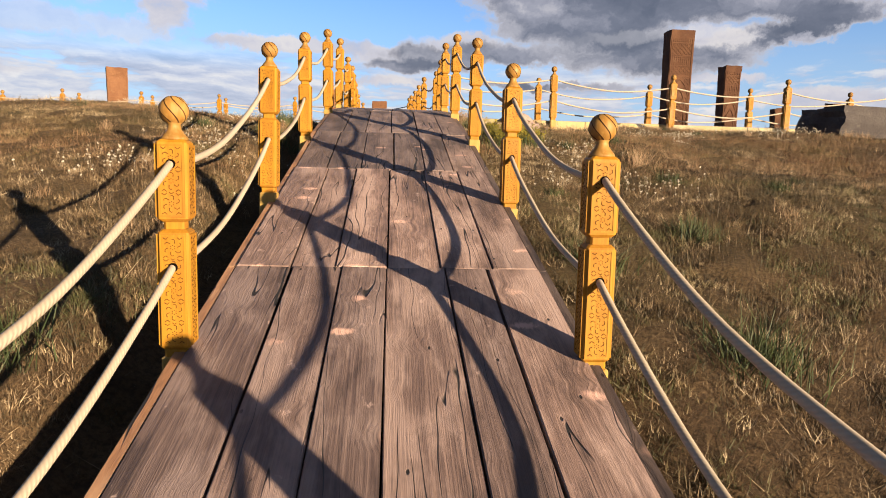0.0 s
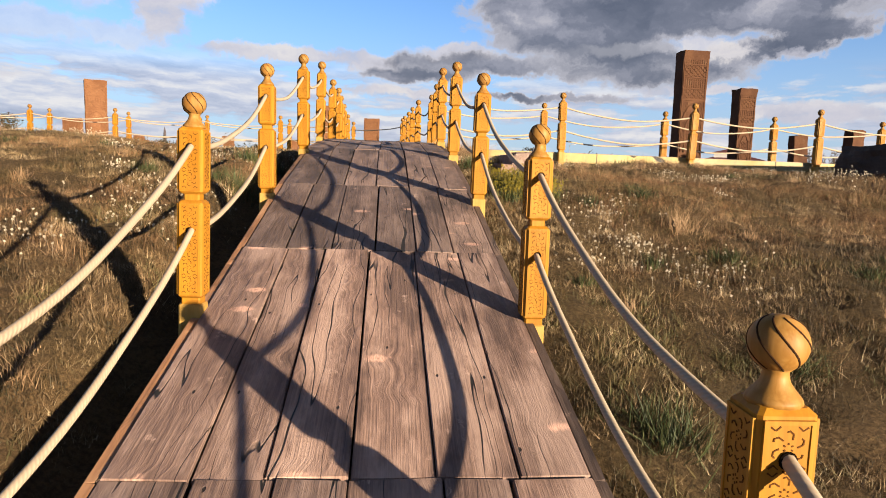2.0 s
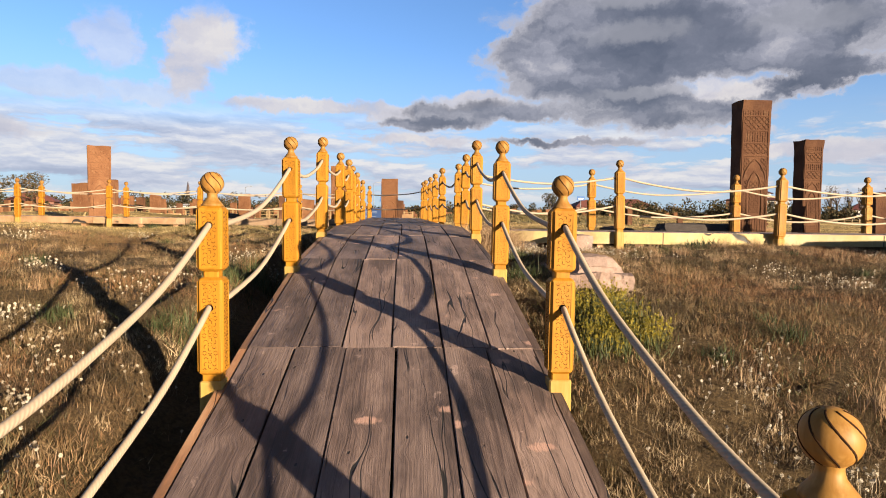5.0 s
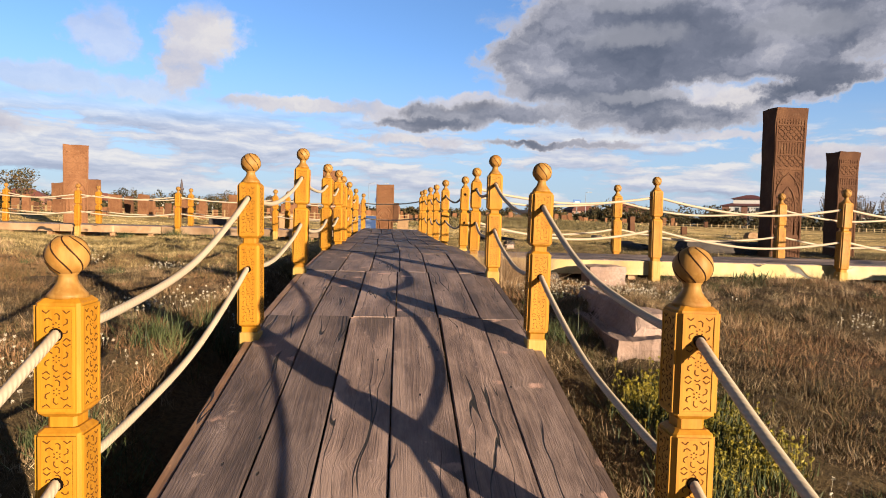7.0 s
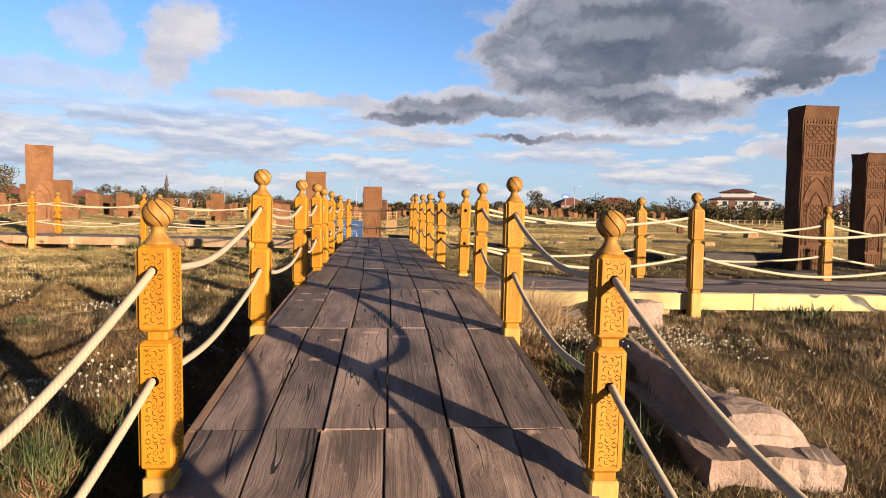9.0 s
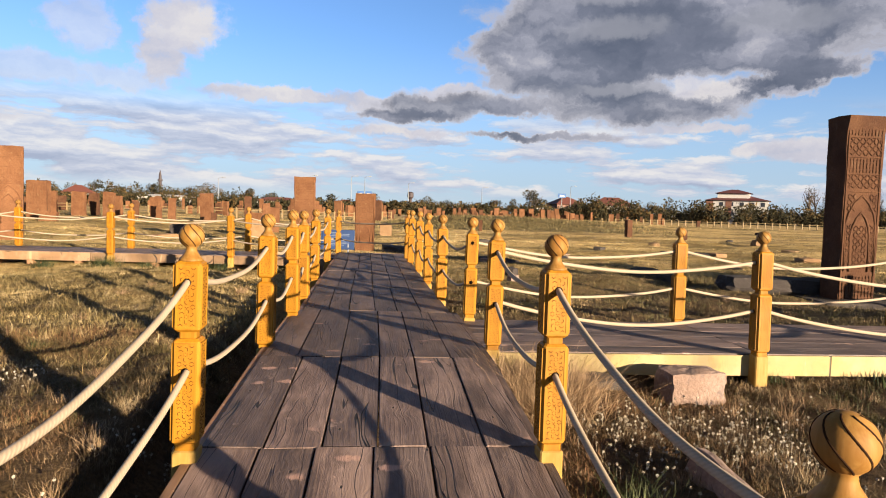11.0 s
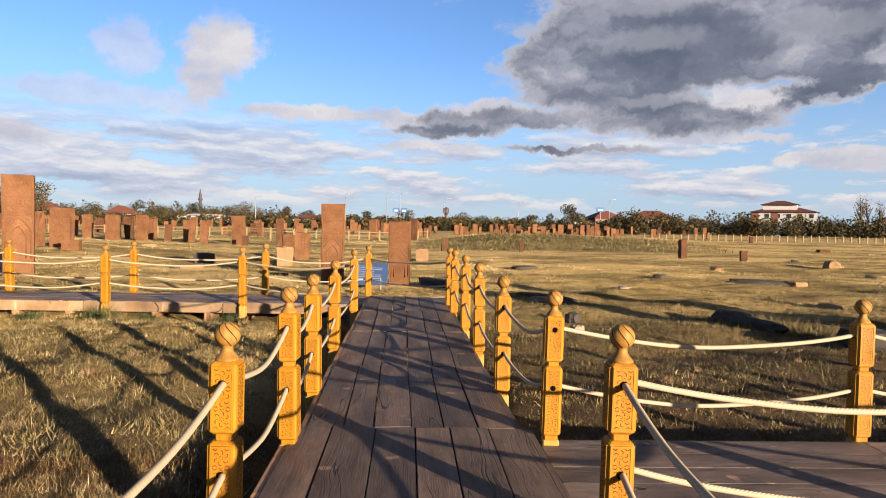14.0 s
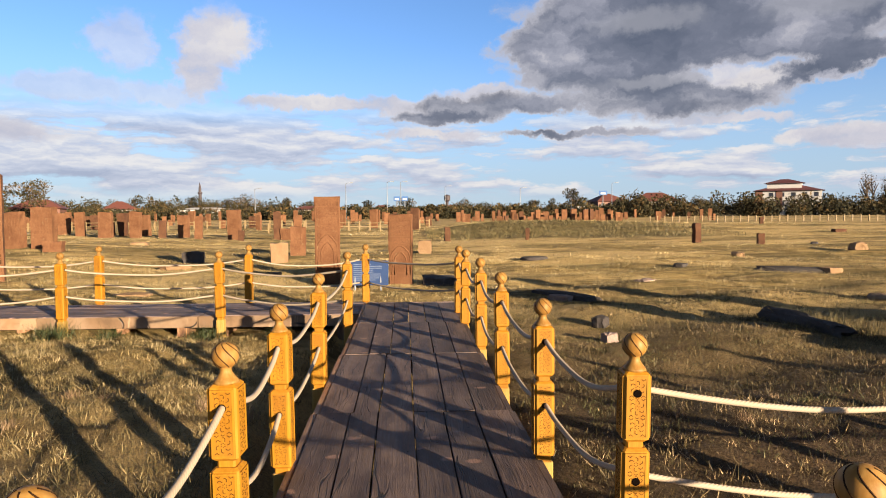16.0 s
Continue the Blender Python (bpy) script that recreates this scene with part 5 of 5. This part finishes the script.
q = random.Random(15)
tufts("green_tufts", "long green grass tufts in the dry meadow", [(-1.75, 2.25, 1.2), (1.75, 2.3, 1.2), (-1.3, 7.5, 1.1), (-1.25, 9.3, 1.2), (-1.5, 8.8, 1.0), (1.15, 9.0, 0.8), (1.3, 10.2, 0.8), (2.2, 4.0, 0.8), (1.3, 3.4, 0.8),
      (-3.2, 20.65, 1.1), (-5.4, 20.65, 1.3), (-4.6, 20.65, 0.8), (-2.2, 20.65, 0.8), (-6.6, 20.65, 0.9)] + [(q.choice((-1, 1)) * q.uniform(1.1, 5), q.uniform(1, 14), q.uniform(0.3, 0.6)) for _ in range(30)], 260, 0.10, 0.14, 0.0035, GREENGRASS, 50, 0.8)
tufts("straw_tufts", "pale dry straw tufts beside the boardwalk", [(1.15, 12.0, 1.3), (1.35, 11.8, 1.2), (1.05, 11.6, 1.0), (-0.92, 2.0, 0.5), (-0.98, 1.92, 0.45), (2.6, 6.2, 0.8), (-0.95, 16.2, 0.8), (-0.98, 18.5, 0.8)] +
      [(q.uniform(2.2, 8.5), q.uniform(8.5, 12), q.uniform(0.25, 0.5)) for _ in range(45)] + [(q.choice((-1, 1)) * q.uniform(1.2, 7), q.uniform(0, 18), q.uniform(0.2, 0.4)) for _ in range(120)], 230, 0.11, 0.19, 0.0024, STRAW, 60, 0.7)
tufts("dry_bush", "pale dry bush beside a rope post", [(1.12, 11.85, 1.2), (1.28, 11.65, 1.1), (1.08, 11.45, 0.9), (1.42, 11.9, 0.8)], 1100, 0.12, 0.22, 0.0030, STRAW, 65, 1.0, "bush")
tufts("dark_weed", "dark green leafy weed by the edge board", [(4.25, 12.15, 1.0), (4.4, 12.1, 0.8)], 45, 0.09, 0.09, 0.013, GREENGRASS, 70, 0.7, "weed")


def heads(name, label, spots, n, spread, h, size, mat_, seed, category):
    """Flower or seed heads: small crossed petals on top of thin stalks."""
    r = np.random.default_rng(seed)
    vs = []
    for x, y, s in spots:
        k = int(n * s)
        px, py = r.normal(x, spread * s, k), r.normal(y, spread * s, k)
        ok = ~((np.abs(px) < 0.9) & (py < 22.9))
        px, py = px[ok], py[ok]
        pz = ground_z(px, py) + np.abs(r.normal(h, h * 0.3, len(px)))
        for _ in range(9):
            d = r.normal(0, 1, (len(px), 3, 3))
            d *= size * 1.5 / np.linalg.norm(d, axis=2, keepdims=True)
            vs.append((np.stack([px, py, pz], -1)[:, None, :] + d).reshape(-1, 3))
        st = np.stack([np.stack([px - 0.0006, py, pz], -1), np.stack([px + 0.0006, py, pz], -1), np.stack([px + r.normal(0, 0.02, len(px)), py, ground_z(px, py) - 0.01], -1)], 1)
        vs.append(st.reshape(-1, 3))
    v = np.concatenate(vs)
    tagged(new(name, soup(name, v, np.arange(len(v)).reshape(-1, 3), mat_)), label, category, kind="stuff")


heads("seed_heads", "cream dried seed heads of meadow flowers", [(-1.9, 6.6, 1.6), (-2.4, 5.2, 1.2), (-1.6, 5.6, 0.9), (1.7, 5.6, 1.4), (2.3, 5.2, 1.2), (2.0, 6.6, 1.0), (1.95, 11.1, 1.8), (2.3, 11.3, 1.6), (2.5, 10.8, 1.3), (1.7, 10.6, 1.0), (1.6, 11.2, 0.8), (-1.5, 9.9, 1.0), (-1.9, 8.2, 1.1), (4.2, 9.0, 1.3), (5.5, 8.6, 1.2), (6.4, 9.4, 1.2), (-1.25, 11.1, 0.8)] +
      [(q.choice((-1, 1)) * q.uniform(1.4, 6), q.uniform(2, 13), q.uniform(0.3, 0.7)) for _ in range(16)], 62, 0.20, 0.075, 0.0068, SEED, 80, "flowers")
heads("yellow_flowers", "yellow flowering weed beside the boardwalk", [(1.5, 7.5, 1.0), (1.35, 7.15, 0.8), (1.6, 7.95, 0.8), (1.3, 7.8, 0.6), (1.65, 7.2, 0.6)], 300, 0.12, 0.12, 0.007, YELLOWFLOWER, 90, "flowers")
tufts("yellow_flower_leaves", "green leaves under the yellow flowers", [(1.5, 7.5, 1.0), (1.35, 7.15, 0.8), (1.6, 7.95, 0.8), (1.3, 7.8, 0.6), (1.65, 7.2, 0.6)], 700, 0.13, 0.11, 0.004, GREENGRASS, 95, 0.6, "weed")
g = np.random.default_rng(47)
bx, by = g.uniform(0.5, 24, 30000), g.uniform(52, 69, 30000)
thick = np.sin(0.9 * bx + 0.4 * by) + np.sin(1.7 * by - 0.6 * bx) + g.normal(0, 1.2, len(bx))
ok = (thick > -0.9) & (g.uniform(0, 26, len(bx)) > bx - 8) & (by - 0.10 * bx > 54 + g.normal(0, 1.2, len(bx)))
blade_field("bank_weeds", "dark dry weeds on a low grassy bank", bx[ok], by[ok], np.abs(g.normal(0.16, 0.07, ok.sum())) + 0.03, 0.022 * np.ones(ok.sum()), BANKWEED, 48, 0.7, "weeds")
tufts("slab_weeds", "rough dark weeds round the sunken tomb slab", [(6.2, 21.9, 1.0), (6.5, 21.0, 1.1), (6.7, 20.2, 1.2), (6.9, 19.4, 1.0), (5.5, 21.6, 0.7), (5.6, 20.4, 0.6)], 260, 0.22, 0.15, 0.005, BANKWEED, 52, 0.8, "weeds")
